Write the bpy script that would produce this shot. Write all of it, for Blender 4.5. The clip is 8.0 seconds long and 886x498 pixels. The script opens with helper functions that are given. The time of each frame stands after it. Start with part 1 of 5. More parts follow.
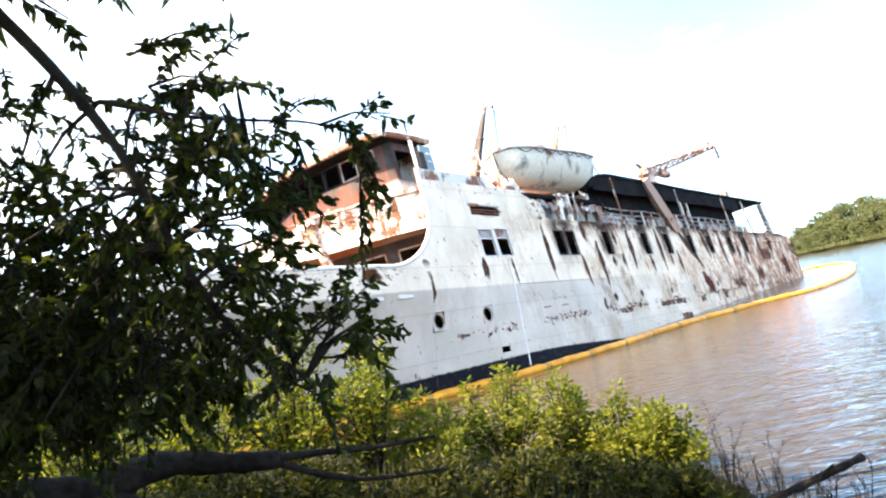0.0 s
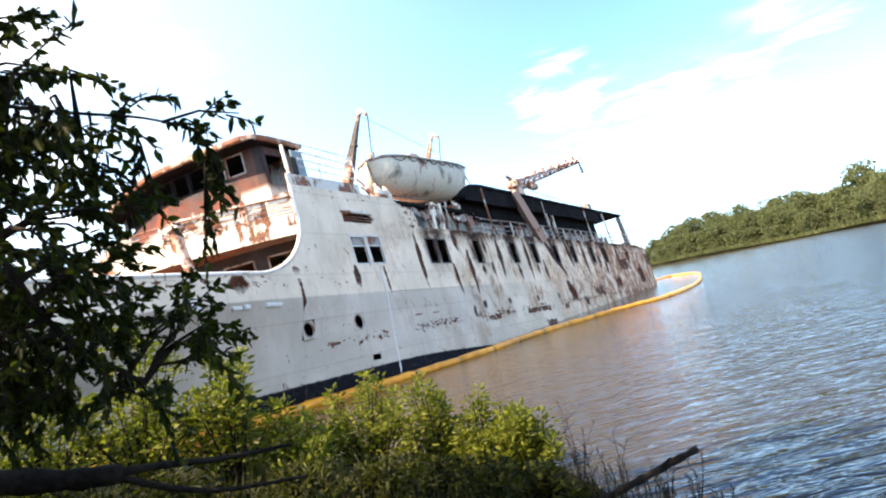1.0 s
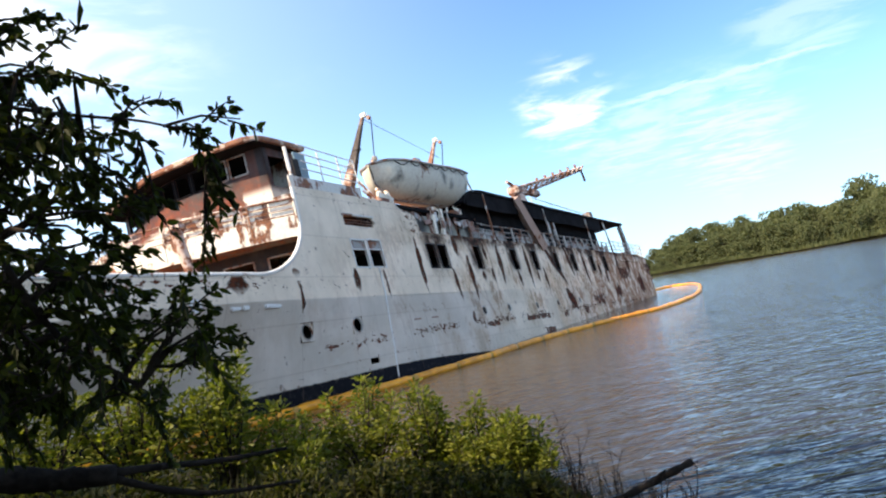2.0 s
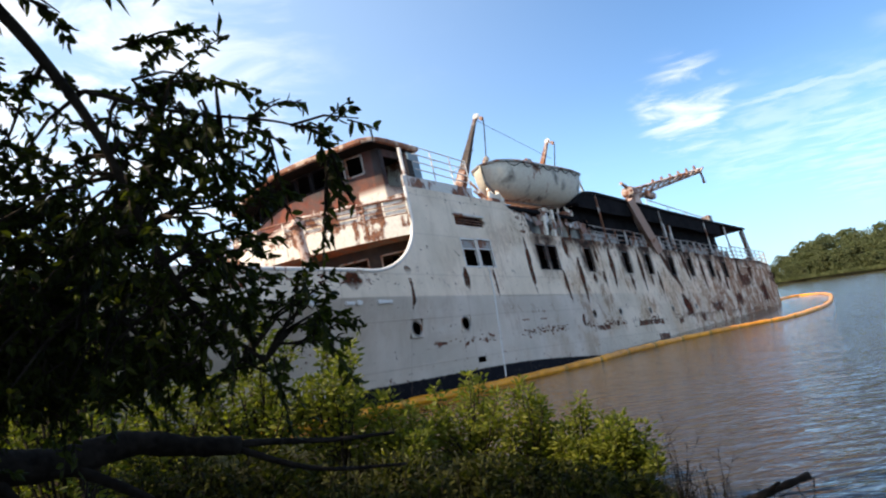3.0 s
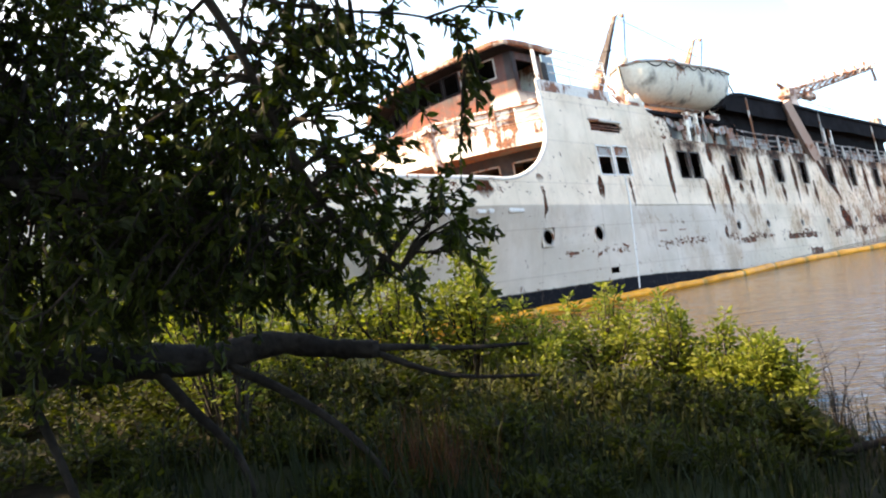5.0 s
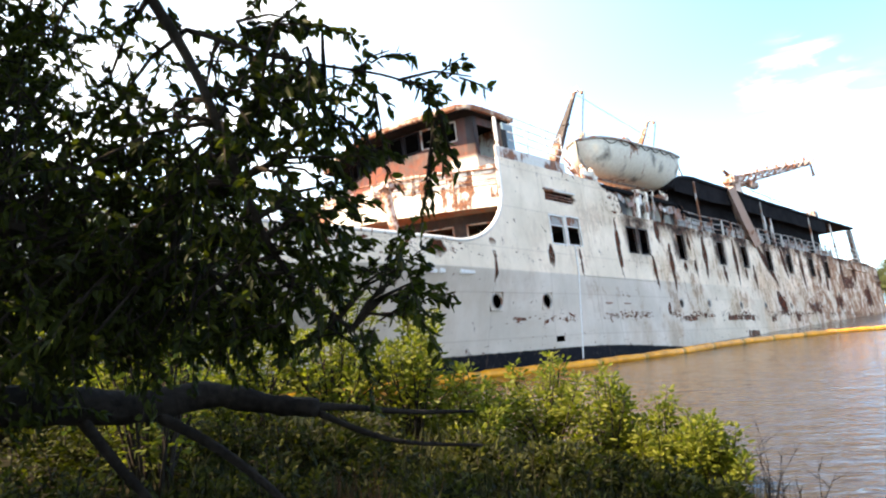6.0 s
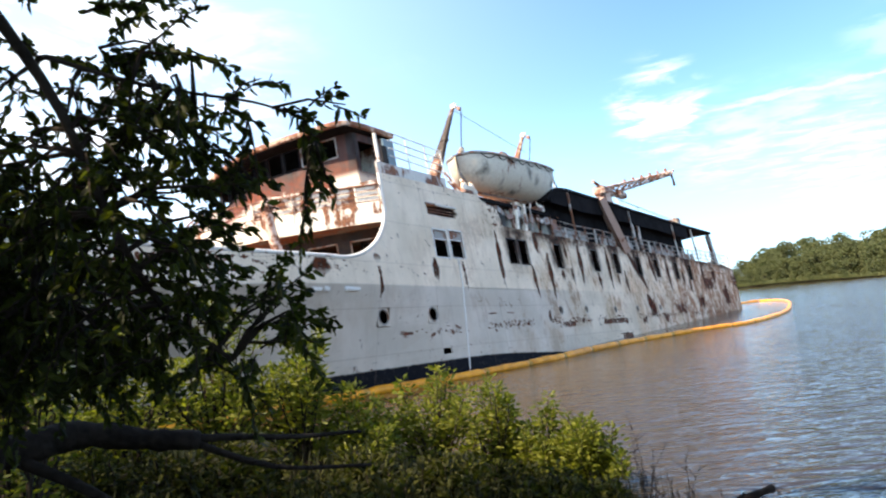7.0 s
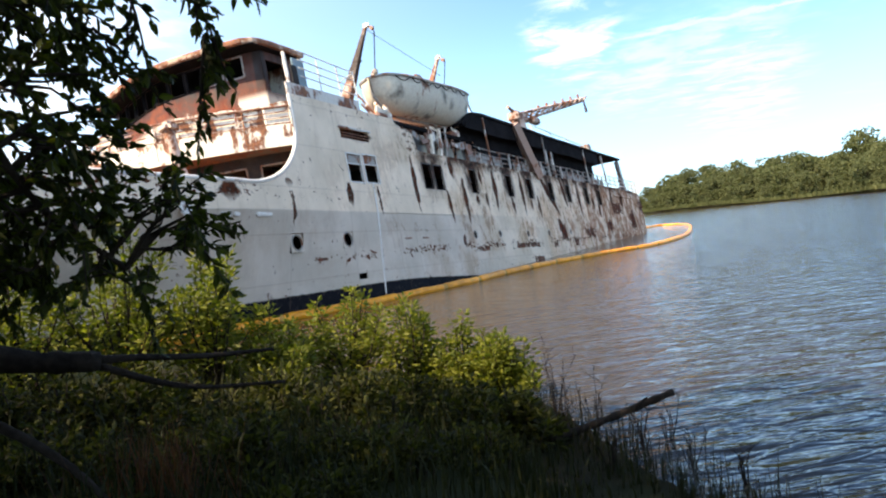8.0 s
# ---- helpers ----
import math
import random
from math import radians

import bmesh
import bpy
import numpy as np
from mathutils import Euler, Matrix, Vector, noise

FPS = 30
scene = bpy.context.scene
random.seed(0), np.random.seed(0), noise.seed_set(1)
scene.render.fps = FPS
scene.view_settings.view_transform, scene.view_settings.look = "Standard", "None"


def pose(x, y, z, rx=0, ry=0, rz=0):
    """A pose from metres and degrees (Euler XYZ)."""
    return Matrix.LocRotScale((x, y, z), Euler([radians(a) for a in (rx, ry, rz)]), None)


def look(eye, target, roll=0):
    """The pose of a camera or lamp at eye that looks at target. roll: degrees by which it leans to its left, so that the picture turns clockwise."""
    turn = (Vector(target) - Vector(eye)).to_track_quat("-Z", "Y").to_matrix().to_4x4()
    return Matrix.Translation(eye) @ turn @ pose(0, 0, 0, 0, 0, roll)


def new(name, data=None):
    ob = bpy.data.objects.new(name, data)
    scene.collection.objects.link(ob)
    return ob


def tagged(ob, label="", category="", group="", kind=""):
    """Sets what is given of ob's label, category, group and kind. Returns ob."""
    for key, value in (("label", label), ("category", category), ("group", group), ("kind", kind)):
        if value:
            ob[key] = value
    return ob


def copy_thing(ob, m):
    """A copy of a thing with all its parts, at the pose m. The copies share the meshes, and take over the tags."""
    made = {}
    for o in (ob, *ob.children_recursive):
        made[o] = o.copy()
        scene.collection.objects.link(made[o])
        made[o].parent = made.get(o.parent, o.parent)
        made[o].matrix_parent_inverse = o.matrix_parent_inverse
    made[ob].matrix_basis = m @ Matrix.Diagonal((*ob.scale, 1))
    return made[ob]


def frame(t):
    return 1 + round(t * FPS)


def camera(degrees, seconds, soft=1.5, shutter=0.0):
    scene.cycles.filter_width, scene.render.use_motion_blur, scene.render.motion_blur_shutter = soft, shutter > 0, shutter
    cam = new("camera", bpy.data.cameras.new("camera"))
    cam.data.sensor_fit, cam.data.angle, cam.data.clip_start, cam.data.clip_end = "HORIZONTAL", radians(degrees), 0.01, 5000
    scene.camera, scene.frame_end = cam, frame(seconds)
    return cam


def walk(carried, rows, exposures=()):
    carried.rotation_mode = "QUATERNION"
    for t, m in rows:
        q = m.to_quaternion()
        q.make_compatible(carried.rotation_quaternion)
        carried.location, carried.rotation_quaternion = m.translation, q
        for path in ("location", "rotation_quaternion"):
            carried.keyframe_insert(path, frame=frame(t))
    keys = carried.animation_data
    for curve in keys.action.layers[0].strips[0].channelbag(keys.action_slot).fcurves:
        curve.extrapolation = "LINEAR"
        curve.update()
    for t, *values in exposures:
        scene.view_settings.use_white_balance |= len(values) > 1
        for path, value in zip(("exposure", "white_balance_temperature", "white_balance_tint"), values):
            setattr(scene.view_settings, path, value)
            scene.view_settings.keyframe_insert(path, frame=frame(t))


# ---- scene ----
# ---------------------------------------------------------------- camera
cam = camera(64.03, 8.0, soft=2.1, shutter=0.15)
PATH = (
    (0.0, pose(-0.119, 0.084, 2.720, 95.82, 11.15, 1.46)),
    (0.5, pose(-0.047, 0.011, 2.680, 95.09, 11.41, -3.86)),
    (1.0, pose(-0.016, 0.040, 2.676, 94.46, 11.43, -8.82)),
    (2.5, pose(0.000, 0.000, 2.700, 95.42, 8.56, -7.39)),
    (3.0, pose(0.005, -0.120, 2.634, 96.33, 8.09, -0.01)),
    (3.5, pose(0.007, -0.140, 2.632, 95.04, 7.36, 3.60)),
    (4.0, pose(-0.027, -0.058, 2.612, 90.87, 7.98, 9.75)),
    (4.2, pose(0.046, -0.047, 2.554, 89.62, 10.30, 9.07)),
    (5.3, pose(-0.086, 0.138, 2.672, 91.53, 5.59, 10.36)),
    (5.5, pose(-0.090, 0.152, 2.672, 92.79, 5.47, 9.17)),
    (6.0, pose(-0.092, 0.146, 2.688, 94.53, 2.63, 6.21)),
    (6.5, pose(-0.082, 0.117, 2.707, 96.30, 4.54, 2.68)),
    (7.0, pose(-0.060, 0.074, 2.718, 95.06, 5.37, -2.87)),
    (7.5, pose(-0.030, 0.096, 2.660, 90.11, 7.11, -10.01)),
    (8.0, pose(-0.048, 0.186, 2.614, 88.55, 6.04, -9.70)),
)

EXPOSURES = (
    (0.0, 2.35, 7500, 10), (0.5, 2.05, 7400, 10), (1.0, 1.65, 7200, 10), (2.5, 0.72, 6900, 10), (3.0, 0.62, 6850, 10), (3.5, 0.8, 7000, 10),
    (4.0, 1.15, 7600, 10), (4.2, 1.3, 7700, 10), (5.3, 2.1, 7850, 10), (5.5, 2.1, 7850, 10), (6.0, 1.88, 7700, 10), (6.5, 1.48, 7400, 10),
    (7.0, 1.25, 7050, 10), (7.5, 1.13, 7100, 10), (8.0, 1.13, 7250, 10),
)
walk(cam, PATH, EXPOSURES)

# ---------------------------------------------------------------- light
SUN_FROM = Vector((-0.64, -0.27, 0.71)).normalized()
sun_data = bpy.data.lights.new("sun", "SUN")
sun_data.energy, sun_data.angle, sun_data.color = 5.0, radians(0.55), (1.0, 0.85, 0.66)
sun = new("sun", sun_data)
sun.matrix_world = look(SUN_FROM * 60, (0, 0, 0))

world = bpy.data.worlds.new("world")
scene.world = world
world.use_nodes = True


class Nodes:
    """Short calls to lay out shader nodes."""

    def __init__(self, tree):
        self.tree = tree

    def put(self, value, socket):
        if isinstance(value, bpy.types.NodeSocket):
            self.tree.links.new(value, socket)
        elif value is not None:
            socket.default_value = value

    def add(self, kind, out=0, props=(), **inputs):
        node = self.tree.nodes.new(kind)
        for key, value in props:
            if key == "operation":
                node.operation = value
            elif key == "blend_type":
                node.blend_type = value
            elif key == "data_type":
                node.data_type = value
            elif key == "feature":
                node.feature = value
            elif key == "sky_type":
                node.sky_type = value
            elif key == "interpolation_type":
                node.interpolation_type = value
        for key, value in inputs.items():
            self.put(value, node.inputs[int(key[1:])] if key[0] == "i" and key[1:].isdigit() else node.inputs[key])
        return node.outputs[out]

    def math(self, op, a, b=None, c=None):
        node = self.tree.nodes.new("ShaderNodeMath")
        node.operation = op
        for k, v in enumerate((a, b, c)):
            self.put(v, node.inputs[k])
        return node.outputs[0]

    def mix(self, fac, a, b, blend="MIX"):
        node = self.tree.nodes.new("ShaderNodeMix")
        node.data_type, node.blend_type = "RGBA", blend
        self.put(fac, node.inputs[0])
        for v, k in ((a, 6), (b, 7)):
            self.put((*v, 1) if isinstance(v, tuple) and len(v) == 3 else v, node.inputs[k])
        return node.outputs[2]

    def step(self, value, lo, hi, a=0.0, b=1.0):
        node = self.tree.nodes.new("ShaderNodeMapRange")
        node.interpolation_type = "SMOOTHSTEP"
        for k, v in enumerate((value, lo, hi, a, b)):
            self.put(v, node.inputs[k])
        return node.outputs[0]

    def noise(self, vector, scale, detail=4.0, rough=0.55, distort=0.0):
        return self.add("ShaderNodeTexNoise", Vector=vector, Scale=scale, Detail=detail, Roughness=rough, Distortion=distort)

    def scaled(self, vector, x, y, z):
        node = self.tree.nodes.new("ShaderNodeVectorMath")
        node.operation = "MULTIPLY"
        self.put(vector, node.inputs[0])
        node.inputs[1].default_value = (x, y, z)
        return node.outputs[0]

    def dot(self, vector, v):
        node = self.tree.nodes.new("ShaderNodeVectorMath")
        node.operation = "DOT_PRODUCT"
        self.put(vector, node.inputs[0])
        node.inputs[1].default_value = v
        return node.outputs["Value"]

    def xyz(self, vector):
        node = self.tree.nodes.new("ShaderNodeSeparateXYZ")
        self.put(vector, node.inputs[0])
        return node.outputs

    def bump(self, height, strength, distance):
        return self.add("ShaderNodeBump", Height=height, Strength=strength, Distance=distance)


def build_sky():
    tree = world.node_tree
    tree.nodes.clear()
    n = Nodes(tree)
    sky = tree.nodes.new("ShaderNodeTexSky")
    sky.sky_type, sky.sun_disc = "NISHITA", False
    sky.sun_elevation = math.asin(SUN_FROM.z)
    sky.sun_rotation = math.atan2(SUN_FROM.x, SUN_FROM.y)
    sky.air_density, sky.dust_density, sky.ozone_density = 1.0, 0.1, 3.5
    way = n.add("ShaderNodeTexCoord")
    # high thin cloud, stretched along the wind, and a brighter haze low down
    z = n.xyz(way)[2]
    flat = n.add("ShaderNodeVectorMath", props=(("operation", "DIVIDE"),), i0=way,
                 i1=n.add("ShaderNodeCombineXYZ", X=n.math("MAXIMUM", z, 0.08), Y=n.math("MAXIMUM", z, 0.08), Z=1.0))
    streak = n.noise(n.scaled(flat, 0.9, 0.35, 0.0), 1.3, 7.0, 0.6, 0.5)
    puff = n.noise(flat, 2.3, 7.0, 0.62, 0.3)
    # cover thickens behind, out of view, added to whiten the sky light
    front = n.step(n.xyz(way)[1], -0.2, 0.75, 0.13, 0.0)
    cloud = n.math("MULTIPLY", n.step(n.math("ADD", streak, front), 0.50, 0.78), n.step(n.math("ADD", puff, front), 0.42, 0.68))
    spots = 0.0
    tuft = n.noise(flat, 2.6, 8.0, 0.6, 0.5)
    for spot, near, far, thick in (((0.355, 0.903, 0.243), 0.9965, 0.9995, 1.0), ((0.536, 0.828, 0.166), 0.994, 0.9995, 0.4), ((0.426, 0.884, 0.19), 0.996, 0.9998, 0.35),
                                   ((0.61, 0.74, 0.28), 0.995, 0.9995, 0.3), ((-0.62, 0.74, 0.24), 0.80, 0.97, 1.2)):
        v = Vector(spot).normalized()
        around = n.step(n.dot(way, tuple(v)), near, far)
        shape = n.step(n.math("ADD", tuft, n.math("MULTIPLY", around, 0.12)), 0.48, 0.76)
        spots = n.math("MAXIMUM", spots, n.math("MULTIPLY", n.math("MULTIPLY", around, thick), shape))
    # a long straight wisp
    a, b = Vector((0.448, 0.864, 0.228)).normalized(), Vector((0.606, 0.762, 0.231)).normalized()
    across = a.cross(b).normalized()
    line = n.math("SUBTRACT", 1.0, n.step(n.math("ABSOLUTE", n.math("ADD", n.dot(way, tuple(across)), n.math("MULTIPLY", n.math("SUBTRACT", puff, 0.5), 0.03))), 0.0004, 0.0045))
    line = n.math("MULTIPLY", line, n.step(n.dot(way, tuple(((a + b) / 2).normalized())), 0.985, 0.995))
    spots = n.math("MAXIMUM", spots, n.math("MULTIPLY", line, 0.42))
    cover = n.math("MINIMUM", n.math("ADD", n.math("MULTIPLY", cloud, n.math("ADD", n.math("MULTIPLY", front, 2.6), 0.10)), n.math("MULTIPLY", spots, 0.55)), 0.9)
    haze = n.math("MULTIPLY", n.step(z, 0.0, 0.30, 1.0, 0.0), 0.62)
    lit = n.mix(haze, n.mix(1.0, sky.outputs[0], (0.75, 0.96, 1.12), "MULTIPLY"), (2.7, 5.1, 8.6))
    lit = n.mix(n.step(n.xyz(way)[0], 0.45, -0.45, 0.0, 0.4), lit, (5.6, 7.4, 9.6))
    lit = n.mix(cover, lit, (7.6, 7.7, 7.9))
    back = tree.nodes.new("ShaderNodeBackground")
    n.put(lit, back.inputs[0])
    back.inputs[1].default_value = 0.13
    out = tree.nodes.new("ShaderNodeOutputWorld")
    tree.links.new(back.outputs[0], out.inputs[0])


build_sky()


# ---------------------------------------------------------------- materials
def material(name):
    m = bpy.data.materials.new(name)
    m.use_nodes = True
    n = Nodes(m.node_tree)
    bsdf = m.node_tree.nodes["Principled BSDF"]
    return m, n, bsdf


def coords(n, which="Object"):
    node = n.tree.nodes.new("ShaderNodeTexCoord")
    return node.outputs[which]


def finish(n, bsdf, colour, rough, height=None, strength=0.3, distance=0.01, metal=0.0):
    n.put(colour if not isinstance(colour, tuple) else (*colour, 1), bsdf.inputs["Base Color"])
    n.put(rough, bsdf.inputs["Roughness"])
    n.put(metal, bsdf.inputs["Metallic"])
    if height is not None:
        n.put(n.bump(height, strength, distance), bsdf.inputs["Normal"])


WHITE, GREY, RUST, DARK_RUST = (0.93, 0.78, 0.625), (0.69, 0.61, 0.53), (0.25, 0.080, 0.038), (0.095, 0.038, 0.022)
# places where rust water has run down the plating: along, top, bottom, half width, drift per metre
STREAKS = (
    (4.06, 6.2, 3.5, 0.26, 0.0), (6.9, 4.8, 3.1, 0.26, 0.1), (8.73, 5.5, 3.0, 0.34, 0.0), (12.6, 6.15, 3.8, 0.40, -0.05), (11.25, 4.85, 3.9, 0.26, 0.0),
    (16.5, 6.3, 3.5, 0.34, 0.0), (20.0, 6.3, 3.6, 0.75, 1.05), (22.0, 3.6, 1.9, 0.8, 0.7), (-4.15, 4.72, 4.30, 0.26, 0.0), (-4.1, 4.3, 3.0, 0.09, 0.02), (0.36, 6.86, 6.22, 1.35, 0.0),
    (1.05, 4.7, 3.4, 0.12, 0.0), (-0.85, 4.75, 3.7, 0.3, 0.0), (14.7, 4.75, 3.6, 0.3, 0.1), (17.7, 4.75, 3.9, 0.25, 0.0), (10.1, 4.7, 4.0, 0.3, 0.0), (24.0, 6.4, 4.2, 0.5, 0.3), (27.6, 6.4, 3.6, 0.45, 0.05), (31.2, 5.4, 4.2, 0.5, 0.1), (32.7, 4.9, 3.6, 0.4, 0.0), (35.0, 3.8, 2.2, 0.5, 0.0), (37.2, 6.4, 3.9, 0.55, -0.1),
    (44.0, 4.6, 2.5, 0.7, -0.3), (7.7, 6.4, 5.2, 0.35, 0.1), (10.9, 6.2, 5.0, 0.24, 0.05), (18.9, 5.0, 3.4, 0.3, 0.05), (-6.75, 4.48, 3.75, 0.55, 0.05), (40.4, 6.2, 4.4, 0.8, 0.1),
)
# flaked and rusted-through areas: fore and aft end, bottom, top
SCABS = ((21.6, 23.6, 1.9, 3.5), (36.6, 40.6, 3.9, 5.3), (27.2, 30.6, 2.1, 3.1), (33.6, 36.0, 2.6, 3.6), (42.0, 45.0, 2.6, 4.5), (8.3, 10.8, 1.78, 2.16), (12.9, 18.6, 1.8, 2.2),
         (7.4, 7.85, 2.0, 2.8), (16.0, 18.2, 0.95, 1.4), (11.0, 11.5, 1.9, 2.3), (-3.3, -2.3, 1.98, 2.12), (46.5, 51.0, 4.2, 5.9), (20.0, 21.0, 1.7, 2.1), (24.4, 25.4, 1.6, 2.5))


def hull_paint():
    m, n, bsdf = material("weathered_ship_paint")
    co = coords(n)
    x, y, z = n.xyz(co)[:3]
    soft = n.noise(co, 0.5, 5.0)
    fine = n.noise(co, 5.0, 6.0, 0.65)
    wob = n.math("MULTIPLY", n.math("SUBTRACT", n.noise(n.scaled(co, 1.6, 1.6, 0.8), 2.6, 7.0, 0.72), 0.5), 0.50)
    zz = n.math("ADD", z, n.math("MULTIPLY", wob, 0.12))
    paint = n.mix(n.step(zz, 3.60, 3.68), n.mix(n.step(x, 6.0, 15.0), GREY, (0.85, 0.72, 0.58)), WHITE)
    paint = n.mix(n.step(soft, 0.35, 0.7), n.mix(1.0, paint, (0.80, 0.80, 0.78), "MULTIPLY"), paint)
    paint = n.mix(n.math("MULTIPLY", n.step(n.noise(n.scaled(co, 1.6, 1.6, 0.5), 1.0, 7.0, 0.65), 0.48, 0.75), 0.28), paint, (0.47, 0.36, 0.25))
    aft = n.step(x, -3.0, 12.0, 0.16, 1.0)
    far_aft = n.step(x, 12.0, 36.0)
    lean = n.add("ShaderNodeCombineXYZ", X=n.math("ADD", x, n.math("MULTIPLY", z, 0.02)), Y=y, Z=z)
    # narrow runs from the deck edge and the windows, broken up, and flaked rust between them
    patch = n.noise(co, 0.42, 6.0, 0.66)
    runs = n.noise(n.scaled(lean, 2.4, 1.2, 0.62), 1.0, 8.0, 0.70, 0.6)
    runs = n.math("MULTIPLY", n.step(n.math("ADD", runs, n.math("MULTIPLY", n.math("SUBTRACT", patch, 0.5), 0.75)), 0.53, 0.60), n.step(n.noise(co, 2.2, 7.0, 0.72), 0.38, 0.52))
    runs = n.math("MULTIPLY", runs, n.math("MULTIPLY", n.math("MULTIPLY", aft, n.step(x, 12.0, 24.0, 0.7, 0.45)), n.step(z, 1.2, 3.2, 0.25, 1.0)))
    rusty = n.mix(n.step(fine, 0.35, 0.65), DARK_RUST, n.mix(n.step(soft, 0.4, 0.62), (0.22, 0.080, 0.036), (0.33, 0.12, 0.05)))
    paint = n.mix(n.math("MULTIPLY", runs, 0.82), paint, rusty)
    # beige bleeding round the rust
    bleed = n.math("MULTIPLY", n.step(patch, 0.46, 0.62), n.math("MULTIPLY", aft, 0.5))
    paint = n.mix(bleed, paint, n.mix(1.0, paint, (0.78, 0.62, 0.46), "MULTIPLY"))
    blotch = n.math("MULTIPLY", n.step(n.math("ADD", n.noise(n.scaled(co, 1.0, 1.0, 0.7), 1.1, 8.0, 0.72), n.math("MULTIPLY", far_aft, 0.11)), 0.56, 0.63), n.math("MULTIPLY", n.step(x, 10.0, 32.0), 0.9))
    paint = n.mix(blotch, paint, n.mix(n.step(fine, 0.4, 0.6), (0.20, 0.080, 0.042), (0.46, 0.25, 0.15)))
    marks = 0.0
    for along, top, bottom, half, drift in STREAKS:
        off = n.math("ABSOLUTE", n.math("ADD", n.math("SUBTRACT", n.math("ADD", n.math("MULTIPLY", z, drift), x), along + drift * top), wob))
        wide = n.math("MULTIPLY", n.step(z, bottom, bottom + 0.6 * (top - bottom), 0.14 * half, 0.72 * half), n.step(z, top - 0.45 * (top - bottom), top, 1.0, 0.45))
        mark = n.math("SUBTRACT", 1.0, n.step(n.math("DIVIDE", off, wide), 0.75, 1.2))
        span = n.math("MULTIPLY", n.step(z, bottom, bottom + 0.4), n.step(z, top - 0.1, top, 1.0, 0.0))
        marks = n.math("MAXIMUM", marks, n.math("MULTIPLY", mark, span))
    paint = n.mix(n.math("MULTIPLY", marks, n.step(fine, 0.3, 0.5, 0.7, 1.0)), paint, n.mix(n.step(fine, 0.42, 0.62), (0.022, 0.010, 0.007), (0.12, 0.036, 0.016)))
    scab = 0.0
    ragged = n.noise(n.scaled(co, 1.0, 1.0, 0.8), 2.3, 8.0, 0.75, 0.4)
    for x0, x1, z0, z1 in SCABS:
        u = n.math("DIVIDE", n.math("ABSOLUTE", n.math("SUBTRACT", x, (x0 + x1) / 2)), (x1 - x0) / 2)
        v = n.math("DIVIDE", n.math("ABSOLUTE", n.math("SUBTRACT", z, (z0 + z1) / 2)), (z1 - z0) / 2)
        scab = n.math("MAXIMUM", scab, n.step(n.math("MAXIMUM", u, v), 0.35, 1.1, 1.0, 0.0))
    scab = n.step(n.math("ADD", n.math("MULTIPLY", scab, 0.22), ragged), 0.62, 0.66)
    paint = n.mix(n.math("MULTIPLY", scab, 0.92), paint, n.mix(n.step(fine, 0.40, 0.62), (0.022, 0.010, 0.008), (0.15, 0.038, 0.018)))
    # soot and flaking along the burnt deck edge
    charred = n.math("MULTIPLY", n.step(n.math("ADD", z, n.math("MULTIPLY", wob, 2.2)), 5.75, 6.4), n.step(x, 4.6, 8.0))
    charred = n.math("MULTIPLY", charred, n.step(n.noise(co, 0.9, 5.0, 0.6), 0.40, 0.56, 0.2, 1.0))
    paint = n.mix(charred, paint, n.mix(n.step(fine, 0.42, 0.6), (0.018, 0.013, 0.011), (0.13, 0.065, 0.042)))
    # knocks and flaked paint, along the bilge keel line and here and there
    flake = n.noise(n.scaled(co, 0.9, 0.9, 1.8), 3.6, 7.0, 0.72)
    keel = n.step(n.math("ABSOLUTE", n.math("SUBTRACT", z, n.step(x, -4.0, 9.0, 2.02, 2.2))), 0.06, 0.32, n.step(x, -5.0, -1.0, 0.02, 0.19), 0.0)
    low = n.step(z, 1.1, 1.7, 0.06, 0.0)
    rail = n.step(n.math("ABSOLUTE", n.math("SUBTRACT", z, 4.25)), 0.1, 0.55, n.step(x, -6.4, -5.0, 0.16, 0.05), 0.0)
    keel = n.math("MULTIPLY", keel, n.step(n.noise(n.scaled(co, 1.0, 0.0, 0.0), 0.35, 2.0), 0.40, 0.52))
    chips = n.step(n.math("ADD", n.math("ADD", flake, n.math("MULTIPLY", n.math("SUBTRACT", fine, 0.5), 0.6)), n.math("ADD", n.math("ADD", keel, n.math("ADD", low, n.math("ADD", n.step(z, 6.9, 7.6, 0.0, 0.10), n.math("MULTIPLY", n.step(z, 5.9, 6.35, 0.0, 0.16), n.step(x, 3.2, 4.2))))), rail)), 0.70, 0.73)
    paint = n.mix(chips, paint, n.mix(n.step(fine, 0.42, 0.58), (0.026, 0.014, 0.011), (0.12, 0.038, 0.020)))
    # smoke stains over the cabin windows that burned
    smoke = 0.0
    for along in (5.85, 10.0, 14.7, 17.9, 21.75, 25.4, 29.9, 33.4):
        near = n.step(n.math("ABSOLUTE", n.math("ADD", n.math("SUBTRACT", x, along - 0.1), wob)), 0.45, 1.35 if along < 6 else 1.0, 1.0, 0.0)
        smoke = n.math("MAXIMUM", smoke, near)
    rise = n.math("MULTIPLY", n.step(n.math("ADD", z, wob), 4.3, 5.3), n.step(z, 6.2, 6.5, 1.0, 0.4))
    smoke = n.math("MULTIPLY", n.math("MULTIPLY", smoke, rise), n.step(n.noise(co, 1.4, 5.0), 0.26, 0.5))
    paint = n.mix(n.math("MULTIPLY", smoke, 0.95), paint, n.mix(n.step(fine, 0.42, 0.62), (0.014, 0.010, 0.009), (0.085, 0.042, 0.030)))
